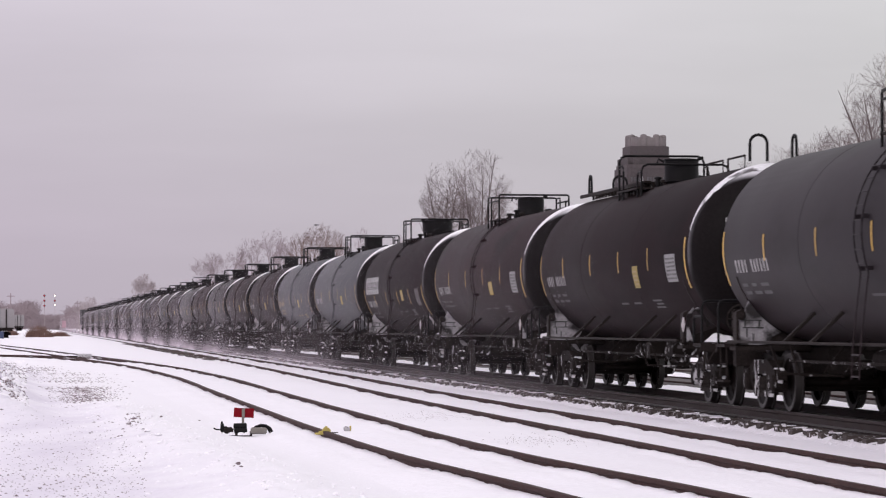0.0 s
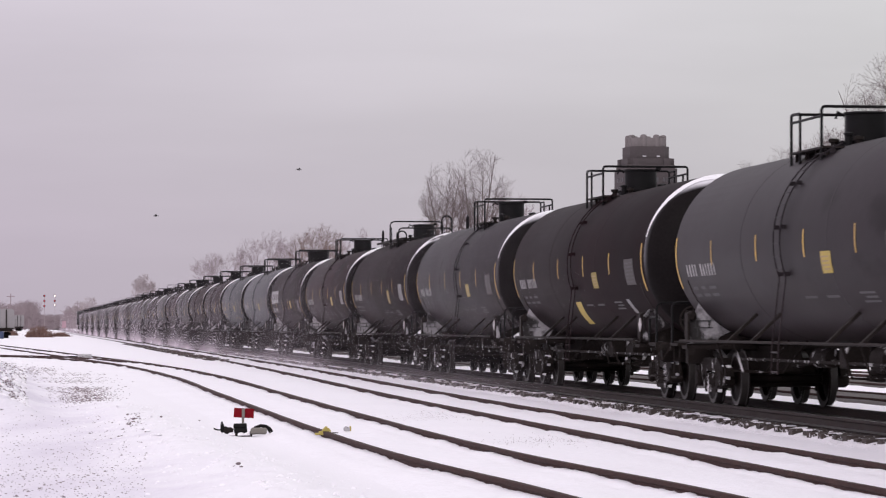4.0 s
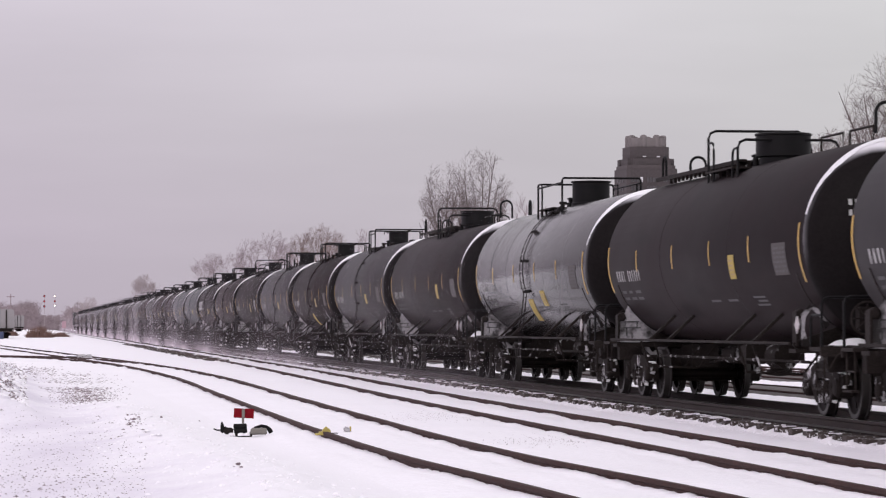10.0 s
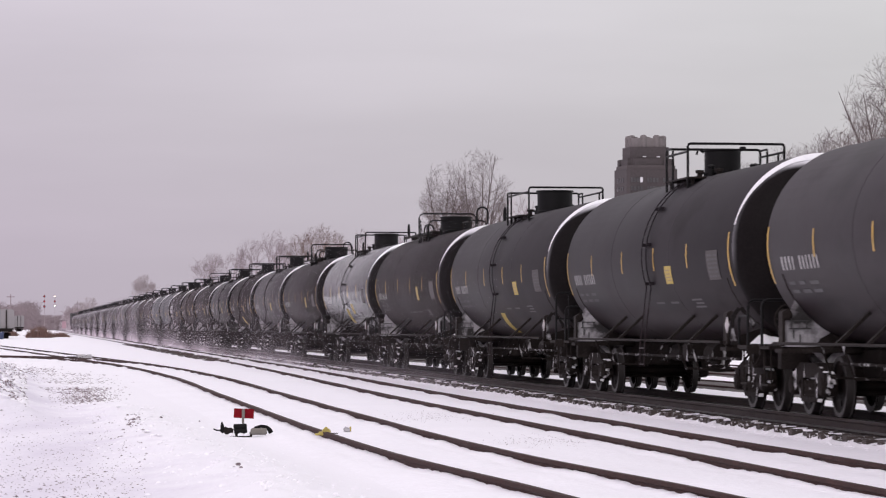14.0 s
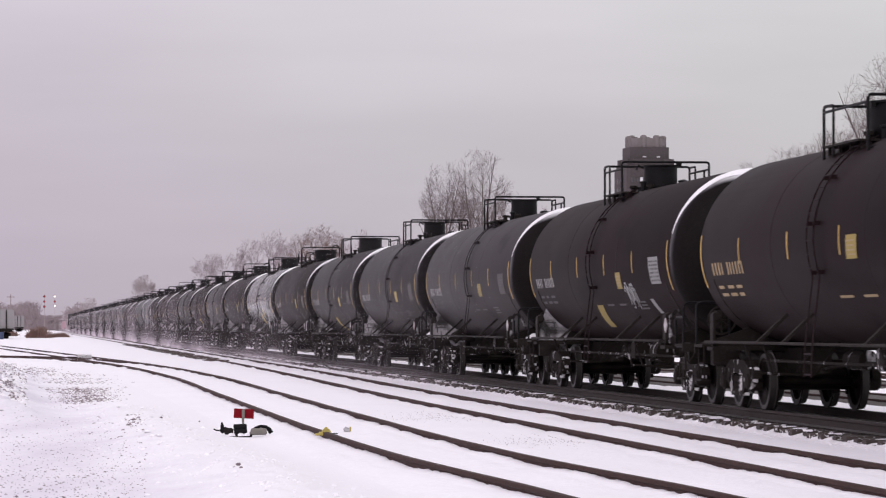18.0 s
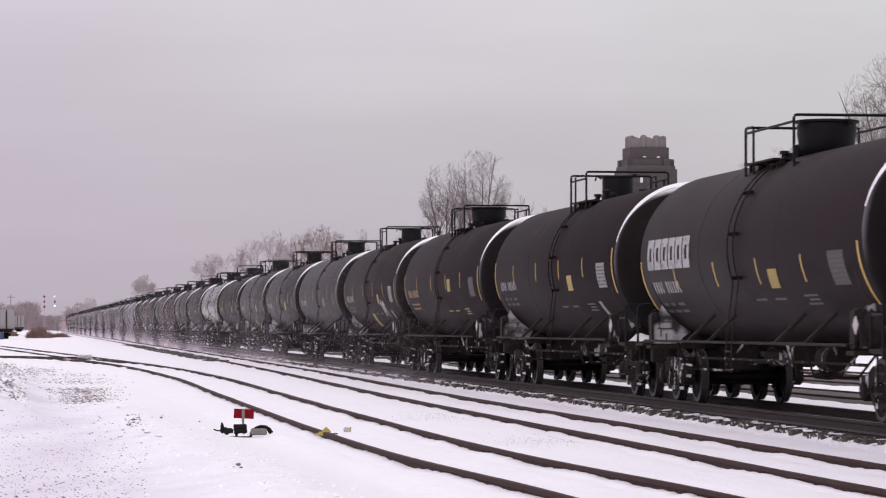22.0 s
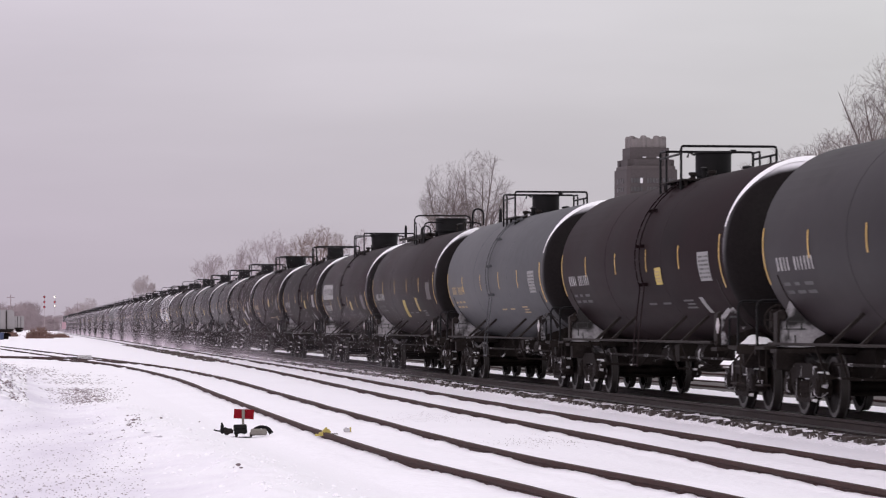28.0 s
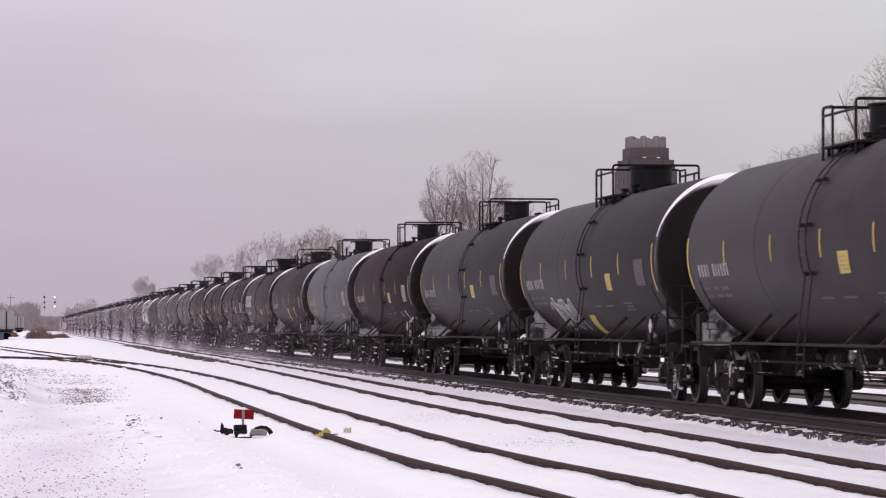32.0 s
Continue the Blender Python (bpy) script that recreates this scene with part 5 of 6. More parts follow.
def uncoupling_mesh():
    return bent([(-1.40, -0.36, 0.90), (-1.36, -0.42, 0.70), (-1.2, -0.38, 0.96), (-0.15, -0.40, 0.98), (-0.05, -0.62, 0.92)], 0.016, 5, 0.05).mesh("uncoupling_lever", STEEL)


def hose_mesh():
    b = bent([(0.32, -0.25, 0.80), (0.34, -0.52, 0.76), (0.30, -0.66, 0.42), (0.18, -0.74, 0.40)], 0.028, 6, 0.12)
    b.box((0.34, -0.3, 0.80), (0.07, 0.14, 0.09))
    return b.mesh("air_hose", IRON)


def side_rail_mesh():
    b = Build()
    b.pipe([(-1.56, -7.0, 1.09), (-1.56, 7.0, 1.09)], 0.024, 6)
    for y in (3.4, 1.8, -2.8, -4.6):
        b.box((-1.30, y, 1.32), (0.66, 0.10, 0.045), Matrix.Rotation(radians(-43), 3, "Y"))
    return b.mesh("side_rail", STEEL)


def outlet_mesh():
    b = Build()
    b.lathe([(0.30, 1.12), (0.30, 0.98), (0.16, 0.95), (0.16, 0.62), (0.22, 0.60), (0.22, 0.52), (0.02, 0.50)], "z", 14)
    b.box((0, 0, 0.98), (0.6, 1.1, 0.10), bevel=0.03)
    for y in (-0.7, 0.7):
        b.box((0, y, 0.92), (0.5, 0.07, 0.36))
    return b.mesh("bottom_outlet", STEEL)


def brake_mesh():
    b = Build()
    b.lathe([(0.05, -0.4), (0.19, -0.38), (0.20, 0.28), (0.16, 0.34), (0.02, 0.36)], "y", 14, (-0.62, -2.6, 0.86))
    b.lathe([(0.02, -0.5), (0.15, -0.46), (0.16, 0.46), (0.02, 0.5)], "y", 12, (-0.2, 2.4, 0.84))
    b.box((-0.75, -1.3, 0.88), (0.35, 0.4, 0.32), bevel=0.03)
    b.pipe([(-0.9, -5.6, 0.80), (-0.9, 5.6, 0.80)], 0.025, 5)
    b.pipe([(-1.25, -4.6, 0.72), (-0.6, -2.2, 0.78), (-0.2, 2.4, 0.80), (0, 5.4, 0.66)], 0.03, 5)
    for y in (-4.4, -3.4, 3.2, 4.4):
        b.pipe([(-1.5, y, 1.08), (-1.35, y, 0.62), (-0.7, y, 0.60), (-0.3, y, 1.1)], 0.022, 5)
    return b.mesh("brake_gear", FROSTED)


def brake_wheel_mesh():
    b = Build()
    n = 18
    pts = [(0.24 * math.cos(2 * math.pi * i / n), 0, 0.24 * math.sin(2 * math.pi * i / n)) for i in range(n + 1)]
    b.pipe(pts, 0.018, 5)
    for i in range(4):
        a = i * math.pi / 4
        b.pipe([(0.24 * math.cos(a), 0, 0.24 * math.sin(a)), (-0.24 * math.cos(a), 0, -0.24 * math.sin(a))], 0.012, 4)
    b.box((0, 0.14, 0), (0.22, 0.2, 0.34), bevel=0.03)
    return b.mesh("brake_wheel", STEEL)


def marker_mesh():
    b = Build()
    s = 0.125
    b.prism([(-s, 0), (0, -s), (s, 0), (0, s)], -0.01, 0.01, "y")
    return b.mesh("hazard_diamond", DIAMOND)


def marker_red_mesh():
    b = Build()
    b.prism([(-0.075, 0.03), (0, -0.002), (0.075, 0.03), (0, 0.105)], -0.016, -0.011, "y")
    b.prism([(-0.06, -0.045), (0, -0.105), (0.06, -0.045), (0, -0.012)], -0.016, -0.011, "y")
    return b.mesh("hazard_print", RED_SIGN)


# trucks
def truck_bolster_mesh():
    b = Build()
    b.box((0, 0, 0.66), (2.0, 0.34, 0.28), bevel=0.04)
    b.lathe([(0.22, 0.78), (0.22, 0.86), (0.02, 0.87)], "z", 14)
    for y in (-0.45, 0.45):
        b.pipe([(-0.85, y, 0.36), (0.85, y, 0.36)], 0.05, 6)
        for x in (-0.72, 0.72):
            b.box((x, y, 0.42), (0.12, 0.10, 0.36))
    return b.mesh("truck", STEEL)


def side_frame_mesh():
    b = Build()
    top = [(-1.18, 0.50), (-1.14, 0.64), (-0.86, 0.66), (-0.48, 0.80), (0.48, 0.80), (0.86, 0.66), (1.14, 0.64), (1.18, 0.50), (0.90, 0.50), (0.62, 0.44), (0.42, 0.58), (-0.42, 0.58), (-0.62, 0.44), (-0.90, 0.50)]
    b.prism(top, -0.07, 0.07, "x")
    low = [(-0.70, 0.47), (-0.40, 0.22), (0.40, 0.22), (0.70, 0.47), (0.58, 0.50), (0.33, 0.30), (-0.33, 0.30), (-0.58, 0.50)]
    b.prism(low, -0.07, 0.07, "x")
    for y in (-0.40, 0.40):
        b.box((0, y, 0.44), (0.13, 0.10, 0.34))
    for y in (-0.18, 0, 0.18):
        b.lathe([(0.075, 0.28), (0.09, 0.31), (0.07, 0.34), (0.09, 0.38), (0.07, 0.42), (0.09, 0.46), (0.07, 0.50), (0.08, 0.54)], "z", 8, (0, y, 0))
    for y in (-AXLE, AXLE):
        b.lathe([(0.15, -0.12), (0.15, 0.08), (0.12, 0.12), (0.02, 0.13)], "x", 12, (0, y, WR))
        b.box((0, y, 0.60), (0.18, 0.26, 0.12))
    return b.mesh("side_frame", FROSTED)


def wheelset_mesh():
    b = Build()
    b.lathe([(0.075, -1.0), (0.075, 1.0)], "x", 10)
    for sd in (-1, 1):
        x = sd * 0.745
        prof = [(0.10, -0.10), (0.12, -0.03), (0.36, 0.02), (0.385, -0.055), (0.478, -0.075), (0.480, -0.05), (0.457, -0.035), (0.450, 0.065), (0.445, 0.07), (0.38, 0.07), (0.35, 0.05), (0.14, 0.06), (0.10, 0.09)]
        b.lathe([(r, h * sd) for r, h in prof], "x", 28, (x, 0, 0))
        for i in range(3):
            a = i * 2 * math.pi / 3
            b.box((x + sd * 0.06, 0.25 * math.cos(a), 0.25 * math.sin(a)), (0.015, 0.09, 0.03), Matrix.Rotation(a, 3, "X"))
    me = b.mesh("wheelset", WHEEL, True)
    me.materials.append(TREAD)
    for p in me.polygons:
        r = math.hypot(p.center.y, p.center.z)
        if (0.43 < r < 0.456 and abs(p.normal.x) < 0.5) or (0.40 < r < 0.48 and abs(p.normal.x) >= 0.5):
            p.material_index = 1
    return me


CARS, SPIN = [], []
GROUP = "tank cars of the oil train"
COLOUR_WORDS = {"black": "black", "soot": "sooty black", "brown": "sooty brown", "dark": "charcoal grey", "slate": "slate grey", "grey": "mid grey", "gloss": "glossy grey", "light": "pale blue-grey"}


def tank_car(u, paint, kind="plain", housing="drum", panel="dim", marks=1, slanted="", placard=(10.05, 2.08, 2.39, 0.56), band=(6.85, 1.38, 1.83, 0.50), dome=0.0, lid_shift=0.0, mound=True, rail="plain", logo=False, tan=False, graffiti="", rings=(), spin=False, snowy=True, high_rail=False, seed=0, label=""):
    """One tank car; u is the train coordinate of the front rim of its tank."""
    rnd = random.Random(1000 + seed)
    car = new("tank_car")
    CARS.append((car, u - HALF))
    if graffiti:
        label = f"{COLOUR_WORDS[paint]} tank car with pale spray-painted scrawl on its side"
    elif logo:
        label = f"{COLOUR_WORDS[paint]} tank car with a bold white block sign"
    elif slanted:
        label = f"{COLOUR_WORDS[paint]} tank car with a glued warning band"
    elif tan:
        label = f"{COLOUR_WORDS[paint]} tank car with tan stencilled marks"
    extra = {"hoops": "with roof walkway and hoops", "plain": "with railed top platform"}[kind]
    tagged(car, label or f"{COLOUR_WORDS[paint]} tank car {extra} on main track", "tank car", GROUP)
    C = cached
    part("tank", C(("tank", paint, rings), lambda: tank_mesh(paint, rings)), car, f"{COLOUR_WORDS[paint]} cylindrical steel shell with black head")
    for y in rings:
        part("weld_seam", C(("seam", paint), lambda: seam_mesh(paint)), car, "", pose(0, y, 0))
    sn = seed % 5
    rg = kind == "hoops"
    part("head_snow", C(("hs", sn, rg), lambda: head_snow_mesh(sn, rg)), car, "white snow caught on the tank head")
    if kind == "plain" or paint == "gloss":
        part("ladder", C(("ladder", paint), lambda: ladder_mesh(PAINT[paint])), car, "", pose(0, dome * 0.6, 0))
    top = pose(0, dome, 0)
    fence = "short" if kind == "hoops" else rail
    lid = pose(0, dome + lid_shift - (0.55 if kind == "hoops" else 0), 0)
    part("top_platform", C(("plat", kind), lambda: platform_mesh(kind)), car, "", top)
    part("guard_rail", C(("guard", fence), lambda: guard_rail_mesh(fence)), car, "black pipe guard rail", top)
    part("valve_housing", C(("house", housing), lambda: housing_mesh(housing)), car, "black valve housing with a lid", lid)
    part("manway", C("fit", fittings_mesh), car, "", top)
    for x, y in ((0.50, 0.85), (0.34, 0.05), (-0.30, 0.10), (-0.50, 0.80)):
        part("valve", C("valve", valve_mesh), car, "", pose(x, y + dome, 0))
    if kind == "hoops":
        part("head_mark", C("hmark", head_mark_mesh), car, "rows of stencilled characters on the head")
        for x, y, a in ((-0.50, 7.1, 90), (0.15, 7.1, 0), (-0.30, -7.7, 0), (0.32, -7.7, 90)):
            part("grab_hoop", C("hoop", hoop_mesh), car, "", pose(x, y, 0, 0, 0, a))
    for sd in (1, -1):
        turn = 0 if sd < 0 else 180
        part("stub_sill", C("sill", sill_mesh), car, "", pose(0, sd * 7.1, 0.86, 0, 0, turn))
        part("coupler", C("coupler", coupler_mesh), car, "", pose(0, sd * 8.78, 0.86, 0, 0, turn))
        part("bolster", C("bolster", bolster_mesh), car, "", pose(0, sd * TRUCK_Y, 0))
        part("end_platform", C("endplat", end_platform_mesh), car, "", pose(0, sd * 8.05, 0, 0, 0, turn))
        hr = high_rail
        part("end_railing", C(("endrail", hr), lambda: end_railing_mesh(hr)), car, "", pose(0, sd * 8.05, 0, 0, 0, turn))
        part("end_railing", C(("endrail2", hr), lambda: end_railing_mesh(False)), car, "", pose(2.04, sd * 8.05, 0, 0, 0, turn) if sd < 0 else pose(-2.04, sd * 8.05, 0, 0, 0, turn))
        if snowy and sd > 0:
            k = (seed + sd) % 4
            part("bolster_snow", C(("bsnow", k), lambda: bolster_snow_mesh(k)), car, "snow plastered on the saddle plate", pose(0, sd * TRUCK_Y, 0))
            part("bolster_stencil", C("bsten", bolster_stencil_mesh), car, "", pose(0, sd * TRUCK_Y, 0))
        part("gusset", C(("gusset", seed % 3), lambda: gusset_mesh(seed % 3)), car, "", pose(0, sd * TRUCK_Y, 0))
        if sd < 0:
            part("end_bracket", C("ebracket", end_bracket_mesh), car, "rimed open bracket", pose(0, -7.36, 0))
            if snowy and mound:
                part("platform_snow", C(("psnow", seed % 4), lambda: platform_snow_mesh(seed % 4)), car, "snow drifted on the end platform", pose(0, -7.85, 0))
        part("uncoupling_lever", C("unlever", uncoupling_mesh), car, "", pose(0, sd * 8.05, 0, 0, 0, turn))
        part("air_hose", C("hose", hose_mesh), car, "", pose(0, sd * 8.05, 0, 0, 0, turn))
        truck = part("truck", C("truck", truck_bolster_mesh), car, "grimy two-axle truck", pose(0, sd * TRUCK_Y, 0))
        for x in (-0.98, 0.98):
            part("side_frame", C("sframe", side_frame_mesh), truck, "cast side frame crusted with snow", pose(x, 0, 0, 0, 0, 0 if x > 0 else 180))
            if x < 0:
                part("frame_snow", C(("fsnow", (seed + sd) % 3), lambda: frame_snow_mesh((seed + sd) % 3)), truck, "white snow driven on the side frame", pose(x, 0, 0))
        for y in (AXLE, -AXLE):
            ws = part("wheelset", C("wset", wheelset_mesh), truck, "rusty steel wheels on an axle", pose(0, y, WR))
            if spin:
                SPIN.append((ws, y))
    part("brake_wheel", C("bwheel", brake_wheel_mesh), car, "", pose(-0.75, -8.32, 1.45))
    mk = part("hazard_diamond", C("mark", marker_mesh), car, "white and red hazard diamond", pose(-1.52, -7.30, 1.36, 0, 0, 90))
    part("hazard_print", C("markred", marker_red_mesh), mk)
    for sd in (1, -1):
        part("side_rail", C("srail", side_rail_mesh), car, "", pose(0, 0, 0, 0, 0, 0 if sd > 0 else 180))
    part("bottom_outlet", C("outlet", outlet_mesh), car)
    part("brake_gear", C("brake", brake_mesh), car)
    # tape, stencils and panels on the near side
    last = 14.95
    for dist, z0, z1 in ((0.06, 1.98, 2.84), (2.80, 2.33, 2.73), (5.95, 2.33, 2.73), (8.92, 2.33, 2.73), (11.75, 2.33, 2.73), (last, 1.98, 2.84)):
        drop = -0.34 if logo else (-0.10 if paint == "light" else 0)
        wide = 0.038 if 1 < dist < 14 else 0.045
        key = ("stripe", z0 + drop, wide)
        part("reflector_stripe", C(key, lambda: decal([(-wide, wide, z0 + drop, z1 + drop)], "reflector_stripe", YELLOW)), car, "yellow reflective tape", pose(0, HALF - dist, 0))
    if placard:
        d0, z0, z1, wd = placard
        pl = part("placard", C(("placard", placard), lambda: decal([(-wd / 2, wd / 2, z0, z1, -0.08)], "placard", PLACARD, 0.008)), car, "yellow notice panel", pose(0, HALF - d0, 0))
        part("placard_print", C(("pprint", placard), lambda: decal([(-wd * 0.4, wd * f, z0 + (z1 - z0) * q, z0 + (z1 - z0) * (q + 0.07)) for q, f in ((0.15, 0.2), (0.33, 0.4), (0.52, 0.3), (0.72, 0.4))], "placard_print", STENCIL_TAN, 0.011)), pl)
    pm = PANEL if panel == "pale" else PANEL_DIM
    pz = 1.92 if logo else 2.10
    dp = part("data_panel", C(("panel", panel, pz), lambda: decal([(-0.43, 0.43, pz, pz + 0.48)], "data_panel", pm, 0.007)), car, "stencilled test data panel", pose(0, HALF - 13.72, 0))
    pr = INK if panel == "pale" else STENCIL_DIM
    lines = random.Random(3)
    part("panel_print", C(("pprint2", panel, pz), lambda: decal([(-0.37 + 0.19 * (i % 4), -0.37 + 0.19 * (i % 4) + lines.uniform(0.07, 0.17), pz + 0.045 + 0.068 * (i // 4), pz + 0.078 + 0.068 * (i // 4)) for i in range(24)], "panel_print", pr, 0.010)), dp)
    ink = STENCIL_TAN if tan else (STENCIL if marks else STENCIL_DIM)
    zt = 1.93 if logo else 2.17
    key = ("marks", tan, marks, logo)
    part("reporting_mark", C(key, lambda: decal(letter_bars(random.Random(5), 6.80, zt, 0.20, 4, 0.215) + letter_bars(random.Random(6), 5.74, zt, 0.20, 6, 0.20), "reporting_mark", ink)), car, "row of stencilled characters")
    part("stencil_text", C(("lines", tan, logo), lambda: decal([(6.7 - 0.62 * (i % 3) - lines.uniform(0.3, 0.52), 6.7 - 0.62 * (i % 3), zt - 0.22 - 0.12 * (i // 3), zt - 0.17 - 0.12 * (i // 3)) for i in range(6)]
         + [(-1.2 - 1.25 * i, -0.5 - 1.25 * i, 1.74, 1.775) for i in range(2)] + [(-4.4, -3.6 - 0.2 * (i % 2), 1.78 - 0.06 * i, 1.81 - 0.06 * i) for i in range(3)], "stencil_text", STENCIL_TAN if tan else STENCIL_DIM)), car, "small stencilled lines")
    if slanted:
        if "yellow" in slanted:
            d0, z0, z1, lean = band
            part("warning_band", C(("band", band), lambda: decal([(-0.31, 0.31, z0, z1, -lean)], "warning_band", PLACARD, 0.008)), car, "slanting yellow warning band", pose(0, HALF - d0, 0))
        if "white" in slanted:
            part("white_sticker", C("wst", lambda: decal([(-0.20, 0.10, 1.58, 1.84, 0.1)], "white_sticker", PANEL, 0.008)), car, "", pose(0, HALF - 12.75, 0))
    if logo:
        # six bold hollow blocks
        rects = []
        for i in range(6):
            y0, y1, z, h, t, e = 6.94 - i * 0.60 - 0.53, 6.94 - i * 0.60, 2.34, 0.54, 0.18, 0.15
            rects += [(y0, y1, z, z + e), (y0, y1, z + h - e, z + h), (y0, y0 + t, z + e, z + h - e), (y1 - t, y1, z + e, z + h - e)]
        part("owner_sign", C("logo", lambda: decal(rects, "owner_sign", STENCIL, 0.009)), car, "bold white block sign")
    if graffiti:
        g = random.Random(77 + len(graffiti))
        y, mid, h, pitch, count, r = (4.45, 1.62, 0.34, 0.27, 9, 0.016) if graffiti == "large" else (-3.05, 1.92, 0.24, 0.13, 7, 0.007)
        for i in range(count):
            pts = []
            lean = g.uniform(0.2, 0.5) * pitch
            start, turn = g.uniform(-2.2, -1.2), g.uniform(3.4, 5.6)
            for k in range(11):
                a = start + turn * k / 10
                pts.append(skin(y - pitch * 0.8 * math.cos(a) - lean * math.sin(a), mid + h * (0.75 + 0.25 * math.sin(i * 1.7)) * math.sin(a) + g.uniform(-0.02, 0.02), 0.008))
            part("spray_tag", Build().pipe(pts, r, 4).mesh("spray_tag", PALE), car, "pale looping spray paint stroke")
            y -= pitch
    return car


NEAR = [  # front rim along the train, then the looks of each car
    (-208.0, dict(paint="dark")),
    (-189.95, dict(lid_shift=0.4, paint="slate", dome=-1.0, high_rail=True, panel="dim", housing="tall")),
    (-171.95, dict(mound=False, paint="dark", dome=-0.4, graffiti="large", slanted="yellow", housing="tall", high_rail=True, placard=(10.5, 2.05, 2.37, 0.52), band=(6.1, 1.19, 1.59, 0.90))),
    (-153.95, dict(lid_shift=0.8, paint="dark", panel="dim", dome=-1.6)),
    (-136.0, dict(lid_shift=0.8, paint="black", dome=-1.5, panel="pale", slanted="white", placard=(9.85, 2.09, 2.39, 0.54))),
    (-118.2, dict(lid_shift=0.3, mound=False, paint="light", tan=True, snowy=True, housing="drum", panel="pale", placard=None)),
    (-100.2, dict(mound=False, paint="soot", kind="hoops", housing="wide", slanted="yellow", placard=(10.6, 1.79, 2.18, 0.45), band=(7.35, 1.63, 2.13, 0.42))),
    (-82.8, dict(lid_shift=-0.5, paint="soot", logo=True, housing="bowl", rail="long", panel="dim", placard=(9.8, 1.92, 2.21, 0.56))),
    (-65.0, dict(lid_shift=0.6, paint="black", dome=-1.2, panel="pale", slanted="white")),
    (-47.1, dict(lid_shift=0.35, paint="black", rail="mid", tan=True, housing="bowl", snowy=False, panel="dim", placard=(9.5, 2.26, 2.59, 0.56))),
    (-29.4, dict(mound=False, paint="black", panel="pale", slanted="yellow white", graffiti="small", placard=(10.2, 2.05, 2.36, 0.48), band=(6.6, 1.33, 1.76, 0.70))),
    (-11.3, dict(lid_shift=0.4, paint="slate", panel="dim", dome=-1.2)),
    (6.28, dict(lid_shift=0.6, paint="dark", panel="dim", dome=-1.4)),
    (24.08, dict(lid_shift=-0.35, mound=False, paint="dark", rail="long", slanted="yellow", housing="tall", high_rail=True, placard=(10.55, 2.06, 2.36, 0.56), band=(5.9, 1.19, 1.66, 1.1))),
    (41.95, dict(paint="soot", dome=-0.3, kind="hoops", housing="wide", placard=(10.45, 2.09, 2.47, 0.42))),
    (59.72, dict(lid_shift=-0.6, mound=False, paint="gloss", rail="long", rings=(-5.0, -2.4, 0.2, 2.8, 5.2), slanted="yellow", housing="tall", placard=(9.4, 1.78, 2.11, 0.56), band=(7.1, 1.46, 1.94, 0.55))),
    (77.9, dict(paint="soot", dome=-0.4, kind="hoops", housing="wide", placard=(10.45, 2.09, 2.47, 0.42))),
    (95.5, dict(lid_shift=0.2, paint="slate", panel="dim")),
    (113.5, dict(mound=False, paint="black", dome=-0.25, panel="dim", slanted="yellow white")),
    (131.4, dict(lid_shift=0.7, paint="dark", panel="dim", dome=-1.5)),
    (149.3, dict(paint="black", kind="hoops", panel="pale", placard=(10.45, 2.03, 2.43, 0.5))),
    (167.0, dict(paint="brown", panel="pale")),
    (185.0, dict(paint="black", logo=True, housing="bowl")),
    (202.9, dict(paint="light")),
    (220.6, dict(paint="light", tan=True)),
    (238.4, dict(paint="brown")),
]
RINGS = (-2.6, 2.7)


def build_train():
    for i, (u, look_of) in enumerate(NEAR):
        tank_car(u, spin=True, seed=i, rings=look_of.pop("rings", RINGS), **look_of)
    rnd = random.Random(9)
    u = 238.4
    tones = ["brown", "slate", "brown", "grey", "soot", "slate", "brown", "dark", "brown", "grey", "brown", "soot"]
    for i in range(26):
        u += 17.85
        tank_car(u, paint=tones[i % 12], kind="hoops" if i % 5 == 3 else "plain", rings=RINGS, housing=("drum", "bowl", "wide")[i % 3], seed=40 + i, panel="pale" if i % 4 == 0 else "dim")
    return u


TRAIN_FRONT = build_train() + 3.0


